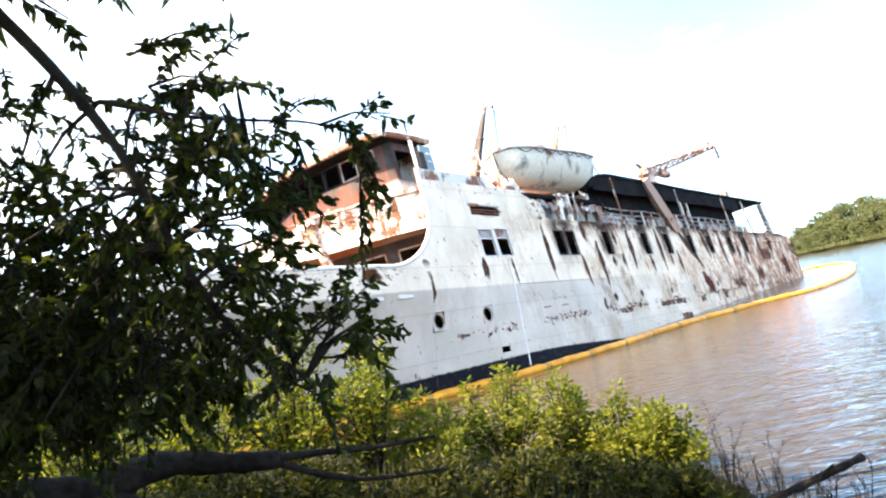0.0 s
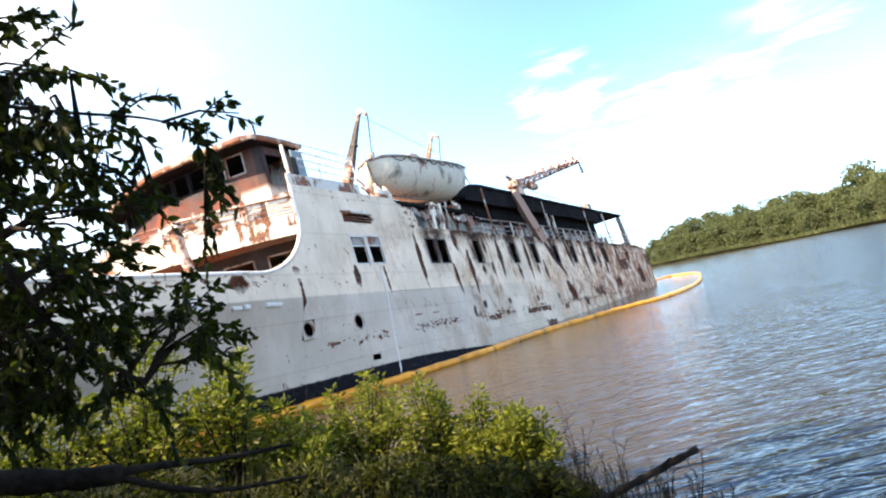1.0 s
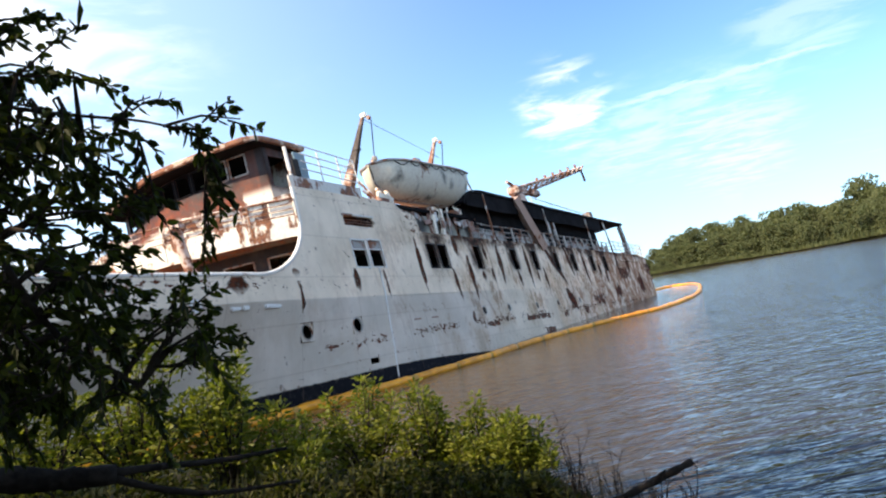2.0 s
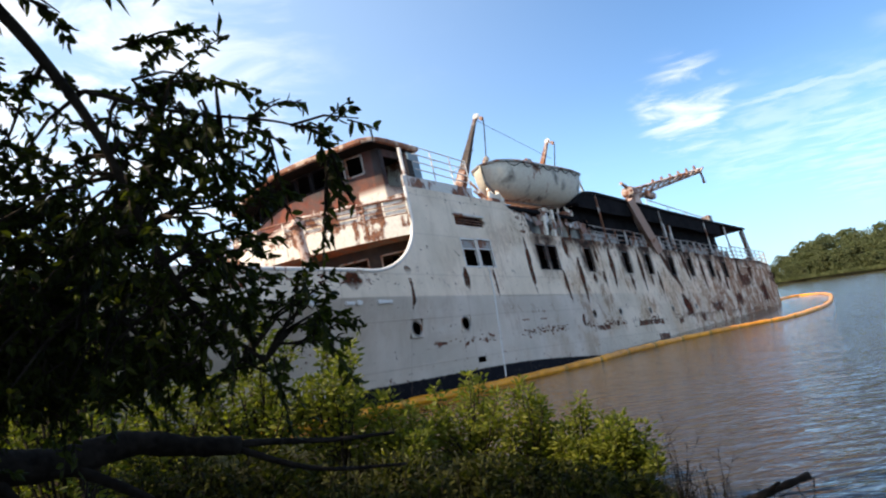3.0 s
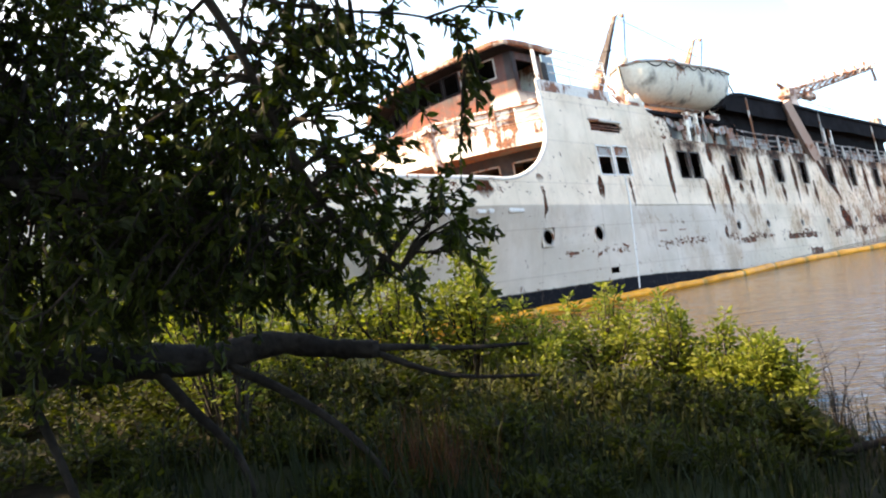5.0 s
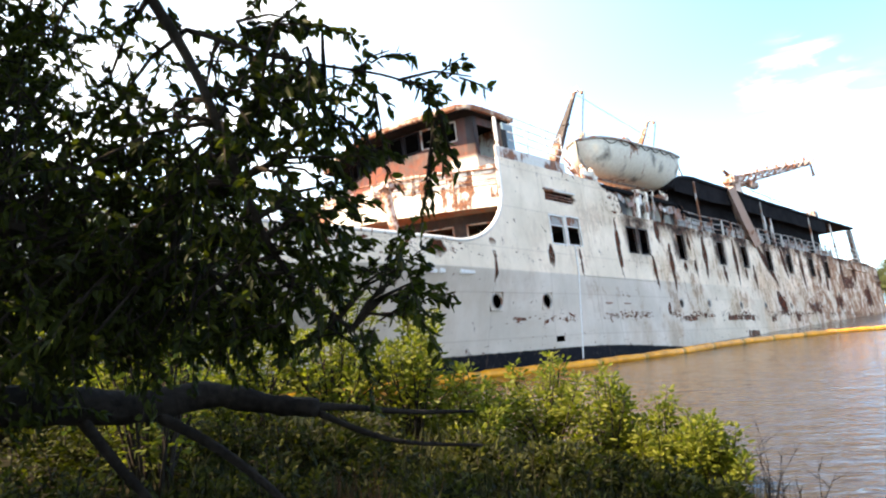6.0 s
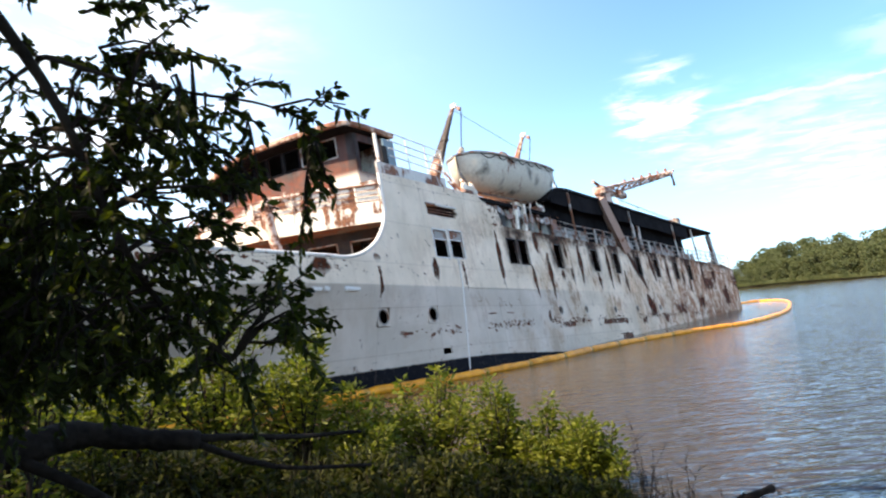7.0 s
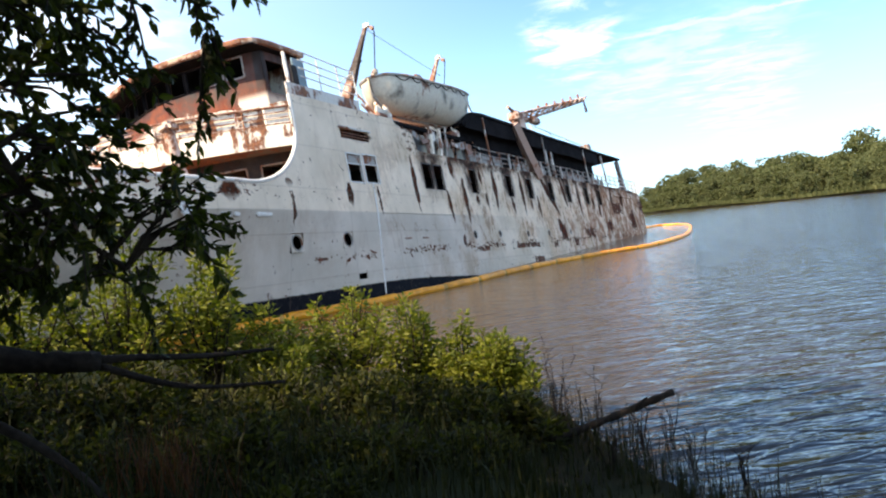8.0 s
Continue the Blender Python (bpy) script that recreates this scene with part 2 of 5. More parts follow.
    boot = n.step(n.math("ADD", n.math("ADD", z, n.step(x, 1.0, 13.0, 0.0, 0.42)), n.math("MULTIPLY", wob, 0.25)), 0.98, 1.04, 1.0, 0.0)
    paint = n.mix(boot, paint, n.mix(n.step(fine, 0.5, 0.75), (0.012, 0.013, 0.017), (0.05, 0.045, 0.045)))
    # plate seams
    seam_x = n.math("ABSOLUTE", n.math("SUBTRACT", n.math("FRACT", n.math("DIVIDE", n.math("ADD", x, 24.3), 3.1)), 0.5))
    seam_z = n.math("ABSOLUTE", n.math("SUBTRACT", n.math("FRACT", n.math("DIVIDE", n.math("ADD", z, 0.75), 1.47)), 0.5))
    seam = n.math("MAXIMUM", n.step(seam_x, 0.004, 0.012, 1.0, 0.0), n.step(seam_z, 0.01, 0.025, 1.0, 0.0))
    dents = n.noise(n.scaled(co, 1.0, 1.0, 0.8), 1.1, 2.0)
    height = n.math("ADD", n.math("MULTIPLY", dents, 1.0), n.math("ADD", n.math("MULTIPLY", seam, 0.10), n.math("MULTIPLY", fine, 0.05)))
    paint = n.mix(n.math("MULTIPLY", seam, 0.14), paint, (0.22, 0.15, 0.11))
    finish(n, bsdf, paint, n.step(fine, 0.3, 0.7, 0.75, 0.95), height, 0.5, 0.10)
    bsdf.inputs["Specular IOR Level"].default_value = 0.05
    return m


def rusted(name, paint, amount, scale=1.0, burn=0.0, soot_shade_above=0.0):
    """Old paint over steel: paint, how much of it has gone to rust, the size of the patches, and how much is scorched."""
    m, n, bsdf = material(name)
    co = coords(n)
    big, fine = n.noise(co, 1.1 * scale, 6.0, 0.62), n.noise(co, 9.0 * scale, 5.0, 0.65)
    drips = n.noise(n.scaled(co, 3.0, 3.0, 0.4), 1.5 * scale, 4.0)
    where = n.math("ADD", n.math("MULTIPLY", big, 0.7), n.math("MULTIPLY", drips, 0.3))
    edge = 0.5 - 0.34 * (amount - 0.5)
    mask = n.step(where, edge - 0.035, edge + 0.035)
    rust = n.mix(n.step(fine, 0.35, 0.65), (0.12, 0.045, 0.022), n.mix(n.step(drips, 0.4, 0.6), RUST, (0.36, 0.145, 0.065)))
    colour = n.mix(mask, n.mix(n.math("MULTIPLY", n.step(fine, 0.4, 0.7), 0.25), paint, (0.35, 0.24, 0.16)), rust)
    if soot_shade_above:
        colour = n.mix(mask, colour, n.mix(1.0, colour, (0.66, 0.40, 0.34), "MULTIPLY"))
        z = n.xyz(co)[2]
        # soot, with the roof edge's shadow painted into the same mask
        smoke = n.step(n.math("ADD", z, n.math("MULTIPLY", n.math("SUBTRACT", big, 0.5), 2.2)), soot_shade_above - 0.3, soot_shade_above + 0.5, 0.0, 0.93)
        colour = n.mix(smoke, colour, n.mix(n.step(drips, 0.42, 0.6), (0.016, 0.014, 0.014), (0.085, 0.028, 0.018)))
        # white paint is left at the far half and at the near corner
        y = n.math("ADD", n.xyz(co)[1], n.math("MULTIPLY", n.math("SUBTRACT", n.noise(co, 1.1, 6.0, 0.65), 0.5), 3.4))
        kept = n.math("MAXIMUM", n.step(y, 4.5, 4.75), n.step(y, 2.35, 2.55, 1.0, 0.0))
        kept = n.math("MULTIPLY", kept, n.math("MULTIPLY", n.step(fine, 0.3, 0.5, 0.6, 0.95), n.step(z, soot_shade_above - 0.5, soot_shade_above - 0.1, 1.0, 0.0)))
        colour = n.mix(kept, colour, paint)
    if burn:
        colour = n.mix(n.math("MULTIPLY", n.step(n.noise(co, 0.8, 4.0), 0.55 - 0.3 * burn, 0.75 - 0.3 * burn), 0.9), colour, (0.016, 0.014, 0.015))
    finish(n, bsdf, colour, n.step(fine, 0.3, 0.7, 0.55, 0.85), n.math("ADD", fine, mask), 0.35, 0.012)
    return m


def plain(name, colour, rough=0.6, vary=0.25, scale=6.0, metal=0.0, bump=0.2, distance=0.01):
    m, n, bsdf = material(name)
    co = coords(n)
    a, b = n.noise(co, scale, 5.0), n.noise(co, scale * 0.15, 3.0)
    f = n.math("MULTIPLY", n.math("ADD", a, b), 0.5)
    dark = tuple(c * (1 - vary) for c in colour)
    light = tuple(min(1.0, c * (1 + vary)) for c in colour)
    finish(n, bsdf, n.mix(n.step(f, 0.35, 0.65), dark, light), rough, a, bump, distance, metal)
    return m


def leaf_material(name, low, high, shine=0.42, through_light=0.45):
    """Leaves differ one from the next, and let part of the light through."""
    m, n, bsdf = material(name)
    island = n.tree.nodes.new("ShaderNodeNewGeometry").outputs["Random Per Island"]
    colour = n.mix(island, low, high)
    spots = n.noise(coords(n), 3.0, 2.0)
    colour = n.mix(n.math("MULTIPLY", n.step(spots, 0.5, 0.7), 0.35), colour, tuple(c * 0.6 for c in low))
    finish(n, bsdf, colour, shine)
    bsdf.inputs["Specular IOR Level"].default_value = 0.22
    thin = n.tree.nodes.new("ShaderNodeBsdfTranslucent")
    n.put(n.mix(1.0, colour, (1.35, 1.5, 0.55), "MULTIPLY"), thin.inputs[0])
    both = n.tree.nodes.new("ShaderNodeMixShader")
    both.inputs[0].default_value = through_light
    n.tree.links.new(bsdf.outputs[0], both.inputs[1])
    n.tree.links.new(thin.outputs[0], both.inputs[2])
    n.tree.links.new(both.outputs[0], n.tree.nodes["Material Output"].inputs[0])
    return m


def water_material():
    m, n, bsdf = material("river_water")
    co = coords(n)
    x, y, z = n.xyz(co)[:3]
    silt = n.noise(co, 0.05, 4.0)
    colour = n.mix(n.step(silt, 0.35, 0.65), (0.050, 0.036, 0.024), (0.068, 0.049, 0.032))
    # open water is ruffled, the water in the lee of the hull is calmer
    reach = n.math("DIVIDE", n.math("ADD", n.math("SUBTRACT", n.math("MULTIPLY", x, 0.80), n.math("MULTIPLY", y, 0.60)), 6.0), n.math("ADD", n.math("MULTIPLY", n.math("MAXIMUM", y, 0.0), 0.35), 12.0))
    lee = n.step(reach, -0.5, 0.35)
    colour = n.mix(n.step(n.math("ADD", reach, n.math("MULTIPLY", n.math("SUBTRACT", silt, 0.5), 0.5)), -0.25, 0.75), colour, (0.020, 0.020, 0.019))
    wave = n.add("ShaderNodeTexNoise", Vector=n.scaled(co, 0.50, 1.7, 1.0), Scale=2.1, Detail=3.0, Roughness=0.5, Distortion=0.5)
    small = n.add("ShaderNodeTexNoise", Vector=n.scaled(co, 1.0, 2.2, 1.0), Scale=3.2, Detail=3.0, Roughness=0.55, Distortion=0.2)
    height = n.math("ADD", n.math("MULTIPLY", wave, 1.0), n.math("MULTIPLY", small, 0.07))
    height = n.math("MULTIPLY", height, n.math("ADD", n.math("MULTIPLY", lee, 0.85), 0.12))
    finish(n, bsdf, colour, 0.08, height, 1.0, 0.135)
    bsdf.inputs["IOR"].default_value = 1.33
    return m


def ground_material():
    m, n, bsdf = material("bank_soil")
    co = coords(n)
    a, b = n.noise(co, 3.0, 6.0), n.noise(co, 0.25, 4.0)
    # soil colours set very dark, standing in for shade on the bank
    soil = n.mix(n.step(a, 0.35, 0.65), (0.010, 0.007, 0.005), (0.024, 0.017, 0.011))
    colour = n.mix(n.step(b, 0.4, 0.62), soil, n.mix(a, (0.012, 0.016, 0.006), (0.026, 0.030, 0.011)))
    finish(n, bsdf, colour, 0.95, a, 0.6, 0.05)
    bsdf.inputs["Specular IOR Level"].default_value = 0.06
    return m


HULL = hull_paint()
FRONT = rusted("scorched_front_paint", (0.90, 0.83, 0.70), 0.42, 1.3)
BRIDGE = rusted("rust_red_bridge_paint", (0.78, 0.72, 0.62), 0.95, 0.35, 0.0, 8.5)
SUPER = rusted("flaking_white_paint", (0.68, 0.65, 0.60), 0.42)
TRIM = rusted("worn_white_trim", (0.72, 0.71, 0.68), 0.22, 2.0)
ROOF = rusted("rusty_roof", (0.50, 0.36, 0.27), 0.62, 1.2)
DAVIT = rusted("rusty_crane_paint", (0.60, 0.47, 0.40), 0.52, 2.2)
DAVIT_STEEL = rusted("dark_rusted_davit_steel", (0.55, 0.42, 0.36), 0.66, 1.6, 0.5)
PLATE = rusted("faded_pink_primer", (0.40, 0.27, 0.22), 0.30, 0.9)
STEEL = rusted("weathered_grey_steel", (0.33, 0.32, 0.30), 0.42, 2.0)
PANEL = rusted("dull_green_grey_panel", (0.27, 0.27, 0.22), 0.42, 1.2, 0.35)
BROWN = rusted("brown_rusted_steel", (0.30, 0.185, 0.15), 0.5, 1.5)
BLUE = rusted("faded_blue_paint", (0.20, 0.30, 0.36), 0.25, 1.5)
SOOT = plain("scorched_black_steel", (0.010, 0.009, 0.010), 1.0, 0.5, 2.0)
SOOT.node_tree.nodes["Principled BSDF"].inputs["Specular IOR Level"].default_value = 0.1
SCORCHED = rusted("scorched_frame_steel", (0.07, 0.05, 0.042), 0.4, 1.6, 0.8)
DARK = plain("dark_interior", (0.03, 0.026, 0.024), 0.9, 0.4, 3.0)
DECK = rusted("old_deck", (0.16, 0.14, 0.12), 0.6, 1.0)
BOAT = rusted("dirty_white_fibreglass", (0.66, 0.61, 0.50), 0.2, 0.8, 0.12)
ROPE = plain("dark_rope", (0.05, 0.045, 0.04), 0.9)
YELLOW = plain("yellow_vinyl", (0.84, 0.31, 0.008), 0.38, 0.28, 2.0)
BOOM_JOINT = plain("dull_coupling", (0.50, 0.25, 0.04), 0.6)
BARK = plain("dark_bark", (0.040, 0.032, 0.026), 0.95, 0.5, 14.0, 0.0, 0.9, 0.03)
DEADWOOD = plain("weathered_dead_wood", (0.023, 0.018, 0.015), 1.0, 0.45, 16.0, 0.0, 0.9, 0.02)
for wood in (BARK, DEADWOOD):
    wood.node_tree.nodes["Principled BSDF"].inputs["Specular IOR Level"].default_value = 0.08
# sun and shade are put into these three leaf colours
LEAF_SHADE = leaf_material("shaded_willow_leaf", (0.009, 0.014, 0.003), (0.060, 0.072, 0.011), 0.55, 0.42)
LEAF_LOW_SHADED = leaf_material("shaded_undergrowth_leaf", (0.007, 0.010, 0.002), (0.062, 0.064, 0.009), 0.65, 0.36)
LEAF_SUN = leaf_material("sunlit_shrub_leaf", (0.066, 0.088, 0.011), (0.22, 0.222, 0.036), 0.5, 0.42)
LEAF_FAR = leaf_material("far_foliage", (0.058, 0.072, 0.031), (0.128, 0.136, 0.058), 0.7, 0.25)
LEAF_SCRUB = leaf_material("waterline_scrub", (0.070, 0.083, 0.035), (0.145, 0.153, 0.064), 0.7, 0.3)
# grass green lowered to carry the shade of the bank
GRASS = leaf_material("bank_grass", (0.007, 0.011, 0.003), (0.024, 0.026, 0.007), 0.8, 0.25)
REED = leaf_material("dry_reed", (0.014, 0.013, 0.008), (0.050, 0.042, 0.024), 0.7, 0.2)
STALK = leaf_material("red_dry_stalk", (0.045, 0.016, 0.008), (0.11, 0.042, 0.018), 0.8, 0.2)
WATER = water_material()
SOIL = ground_material()


# ---------------------------------------------------------------- mesh helpers
def part(name, bm, mat, parent=None, label="", smooth=False):
    data = bpy.data.meshes.new(name)
    bmesh.ops.recalc_face_normals(bm, faces=bm.faces)
    bm.to_mesh(data)
    bm.free()
    data.materials.append(mat)
    if smooth:
        data.shade_smooth()
    ob = new(name, data)
    ob.parent = parent
    return tagged(ob, label)


def box(bm, x0, x1, y0, y1, z0, z1, turn=None):
    m = Matrix.Translation(((x0 + x1) / 2, (y0 + y1) / 2, (z0 + z1) / 2))
    if turn:
        m = m @ turn
    bmesh.ops.create_cube(bm, size=1.0, matrix=m @ Matrix.Diagonal((x1 - x0, y1 - y0, z1 - z0, 1)))
    return bm


def soft_box(x0, x1, y0, y1, z0, z1, r=0.02, turn=None):
    bm = box(bmesh.new(), x0, x1, y0, y1, z0, z1, turn)
    bmesh.ops.bevel(bm, geom=bm.edges[:], offset=r, segments=2, affect="EDGES")
    return bm


def tube(bm, points, radii, sides=8):
    """A round bar along points, capped."""
    pts = [Vector(p) for p in points]
    radii = [radii] * len(pts) if isinstance(radii, (int, float)) else radii
    rings = []
    for i, p in enumerate(pts):
        way = (pts[min(i + 1, len(pts) - 1)] - pts[max(i - 1, 0)]).normalized()
        side = way.cross(Vector((0.31, 0.17, 0.93)))
        side = (side if side.length > 0.05 else way.cross(Vector((1, 0, 0)))).normalized()
        up = way.cross(side)
        rings.append([bm.verts.new(p + radii[i] * (math.cos(a) * side + math.sin(a) * up)) for a in (2 * math.pi * k / sides for k in range(sides))])
    for a, b in zip(rings, rings[1:]):
        for k in range(sides):
            bm.faces.new((a[k], a[(k + 1) % sides], b[(k + 1) % sides], b[k]))
    bm.faces.new(rings[0])
    bm.faces.new(rings[-1][::-1])
    return bm


def smooth_line(points, steps=5):
    """Points on a smooth curve through the given ones."""
    p = [Vector(q) for q in points]
    p = [2 * p[0] - p[1], *p, 2 * p[-1] - p[-2]]
    out = []
    for a, b, c, d in zip(p, p[1:], p[2:], p[3:]):
        for k in range(steps):
            t = k / steps
            out.append(0.5 * (2 * b + (c - a) * t + (2 * a - 5 * b + 4 * c - d) * t * t + (3 * b - a - 3 * c + d) * t**3))
    return [*out, p[-2]]


def sheet(rows):
    """A surface through a grid of points."""
    bm = bmesh.new()
    grid = [[bm.verts.new(p) for p in row] for row in rows]
    for a, b in zip(grid, grid[1:]):
        for k in range(len(a) - 1):
            bm.faces.new((a[k], a[k + 1], b[k + 1], b[k]))
    return bm


def thickened(ob, depth):
    mod = ob.modifiers.new("thickness", "SOLIDIFY")
    mod.thickness, mod.offset = depth, 0.0
    return ob


def prism(outline, z0, z1):
    """A plate with the given outline in plan."""
    bm = bmesh.new()
    low, high = [bm.verts.new((x, y, z0)) for x, y in outline], [bm.verts.new((x, y, z1)) for x, y in outline]
    bm.faces.new(low[::-1])
    bm.faces.new(high)
    for k in range(len(low)):
        bm.faces.new((low[k], low[(k + 1) % len(low)], high[(k + 1) % len(low)], high[k]))
    return bm


# ---------------------------------------------------------------- ground and water
WATER_Z = 0.36


def near_shore(x, y):
    """Height of our own bank: it falls to the river along a winding edge."""
    edge = np.interp(y, (-60, 0, 3, 4.5, 6, 9, 12, 15, 19, 26, 45, 120, 600), (16, 6.4, 3.75, 3.2, 2.85, 2.5, 1.3, -2.5, -7.5, -16, -30, -60, -260))
    d = edge - x
    if d < 0:
        return WATER_Z + max(-2.5, d * 0.35)
    shelf = max(0.0, d - 1.3)
    rise = WATER_Z + 0.05 * min(d, 1.3) + 0.85 * (1 - math.exp(-shelf / 2.4)) + 0.02 * min(d, 60)
    return rise + 0.10 * min(1.0, 0.3 + 0.3 * d) * noise.noise((x * 0.7, y * 0.7, 0.0))


def far_edge(y):
    return float(np.interp(y, (-400, 50, 155, 215, 285, 330, 390, 520, 780), (204, 178, 176, 179, 178, 160, 130, 52, -260)))


def far_shore(x, y):
    d = x - far_edge(y)
    return max(-2.5, d * 0.3) if d < 0 else WATER_Z + min(0.5 + 0.06 * d, 5.0) + 1.2 * noise.noise((x * 0.02, y * 0.02, 3.0))


def build_ground():
    near = [-40 + 0.8 * k for k in range(80)]
    xs = [-3000, -1500, -700, -350, -180, -100, -65, *near, 28, 40, 60, 90, 130, *range(145, 300, 8), 340, 450, 700, 1400, 3000]
    ys = [-3000, -1200, -500, -200, -80, -40, -20, *[-12 + 0.8 * k for k in range(60)], 40, 52, 70, *range(90, 620, 14), 760, 1100, 3000]
    bm = sheet([[(x, y, max(near_shore(x, y), far_shore(x, y))) for x in xs] for y in ys])
    tagged(part("ground", bm, SOIL, smooth=True), "muddy river bank with sparse grass, soil colour darkened for shade", "ground", kind="structure")
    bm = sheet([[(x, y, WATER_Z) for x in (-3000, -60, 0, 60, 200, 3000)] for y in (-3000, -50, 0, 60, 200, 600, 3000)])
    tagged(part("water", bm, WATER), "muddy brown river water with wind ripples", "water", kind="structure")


build_ground()

# ---------------------------------------------------------------- the ship
# Its own axes: x aft, y across from the near side, z up; it lists away and sits low by the stern.
SHIP = Matrix(((0.6022, -0.7936, -0.0865, 1.985), (0.7973, 0.5923, 0.1163, 25.809), (-0.0411, -0.1391, 0.9894, 0.0), (0, 0, 0, 1)))
BEAM = 10.5


def at_ship(name, **tags):
    ob = new(name)
    ob.matrix_world = SHIP
    return tagged(ob, **tags)


ship = at_ship("ship", label="listing abandoned white passenger ship, rust streaked and scorched", category="ship")


def side(x, z):
    """How far the near side of the hull lies in from its widest line."""
    flare = 2.0 * max(0.0, (1.0 - x) / 22.0) ** 1.3 * max(0.0, 3.65 - z)
    if x < -5.5:
        t = min(1.0, (-5.5 - x) / 16.0)
        return min(BEAM / 2, BEAM / 2 * t**2.1 + 0.2 * t * (5.2 - min(z, 5.2)) + flare)
    t = max(0.0, (x - 47.5) / 7.9)
    return min(BEAM / 2, BEAM / 2 * 0.93 * t**2.4 + 0.10 * t * max(0.0, 4.2 - z) + flare)


def top(x):
    """Upper edge of the side plating."""
    if x < -5.9:
        return 4.47 + 0.9 * max(0.0, (-7 - x) / 14.0) ** 1.5
    if x < -3.25:
        return 4.47 + 2.1 * (1 - math.sqrt(max(0.0, 1 - ((x + 5.9) / 2.65) ** 2)))
    if x < 3.2:
        return 7.62
    return float(np.interp(x, (3.2, 3.5, 4.6, 4.9, 45, 50, 56), (7.62, 7.4, 7.25, 6.42, 6.42, 6.12, 6.0)))


# windows of the main deck: fore and aft edge, sill, head
WINDOWS = [(-0.65, 0.22, 4.77, 5.80), (0.42, 1.29, 4.79, 5.84), (4.95, 5.70, 4.80, 5.86), (5.98, 6.75, 4.80, 5.86)]
WINDOWS += [(x - 0.36, x + 0.36, 4.80, 5.92) for x in (10.0, 14.7, 17.9, 21.75, 25.4, 29.9, 33.4)]
SLOT = (-0.72, 1.15, 6.38, 6.74)
PORTHOLES = [(-3.95, 2.63, 0.25), (-1.4, 2.65, 0.25), (8.92, 2.67, 0.19), (11.95, 2.69, 0.17), (16.0, 2.65, 0.17), (19.6, 2.66, 0.17), (24.0, 2.7, 0.17), (28.5, 2.7, 0.17)]
HATCH = (-1.03, -0.58, 1.23, 1.43)


def build_hull():
    holes = [*WINDOWS, SLOT, HATCH, *[(x - r - 0.05, x + r + 0.05, z - r - 0.05, z + r + 0.05) for x, z, r in PORTHOLES]]
    xs = {round(v, 3) for h in holes for v in h[:2]} | {-21.5 + 0.8 * k for k in range(20)} | {-5.9 + 0.1325 * k for k in range(21)}
    xs |= {-3.24, 3.2, 3.5, 4.6, 4.9} | {6 + 1.5 * k for k in range(25)} | {42 + 0.4 * k for k in range(34)} | {55.4}
    zs = {round(v, 3) for h in holes for v in h[2:]} | {-2.0, -1.0, 0.0, 1.0, 2.0, 3.0, 3.64, 4.2, 4.47, 5.0, 6.0, 6.42, 7.0, 7.62}
    zs = sorted(zs | {5.6, 5.38})
    xs = sorted(xs)
    xs = [xs[0]] + [b for a, b in zip(xs, xs[1:]) if b - a > 0.012]
    bm = bmesh.new()

    def vert(x, z, far):
        z = min(z, top(x))
        y = side(x, z)
        return bm.verts.new((x, BEAM - y if far else y, z))

    for far in (False, True):
        grid = [[vert(x, z, far) for z in zs] for x in xs]
        for i in range(len(xs) - 1):
            for k in range(len(zs) - 1):
                a, b, c, d = grid[i][k], grid[i + 1][k], grid[i + 1][k + 1], grid[i][k + 1]
                if max(c.co.z - b.co.z, d.co.z - a.co.z) < 1e-4:
                    continue
                mx, mz = (xs[i] + xs[i + 1]) / 2, (zs[k] + zs[k + 1]) / 2
                if not far and any(h[0] < mx < h[1] and h[2] < mz < h[3] for h in holes):
                    continue
                bm.faces.new((a, b, c, d))
        if not far:
            # round openings in their square plates
            for x, z, r in PORTHOLES:
                q = r + 0.05
                ring = [2 * math.pi * k / 24 for k in range(24)]
                inner = [bm.verts.new((x + r * math.cos(a), side(x, z), z + r * math.sin(a))) for a in ring]
                outer = []
                for a in ring:
                    s = q / max(abs(math.cos(a)), abs(math.sin(a)))
                    outer.append(bm.verts.new((x + s * math.cos(a), side(x, z), z + s * math.sin(a))))
                for k in range(24):
                    bm.faces.new((outer[k], outer[(k + 1) % 24], inner[(k + 1) % 24], inner[k]))
    # transom
    end = xs[-1]
    cols = [[bm.verts.new((end + 0.25 * math.sin(math.pi * f), y0 + f * (BEAM - 2 * y0), z)) for z in zs if z <= 6.01 for y0 in [side(end, z)]] for f in (0, 0.25, 0.5, 0.75, 1)]
    for a, b in zip(cols, cols[1:]):
        for k in range(len(a) - 1):
            bm.faces.new((a[k], a[k + 1], b[k + 1], b[k]))
    bmesh.ops.remove_doubles(bm, verts=bm.verts, dist=0.001)
    bmesh.ops.delete(bm, geom=[v for v in bm.verts if not v.link_faces], context="VERTS")
    hull = part("hull", bm, HULL, ship, "white over grey plating with rust streaks, black boot stripe")
    thickened(hull, 0.05)
    # rounded lip on the curved break of the side plating and along the bow bulwark
    lip = [(-21 + 0.9 * k, 0) for k in range(17)]
    line = [(x, side(x, top(x)), top(x) + 0.02) for x, _ in lip] + [(x, 0.0, top(x)) for x in np.linspace(-5.9, -3.27, 16)] + [(-3.24, 0.0, 7.6)]
    part("bulwark_lip", tube(bmesh.new(), line, 0.07, 8), TRIM, ship, "white rounded edge bar")
    # rubbing strake
    part("rubbing_strake", soft_box(1.0, 7.4, -0.05, 0.03, 3.60, 3.68, 0.02), HULL, ship)
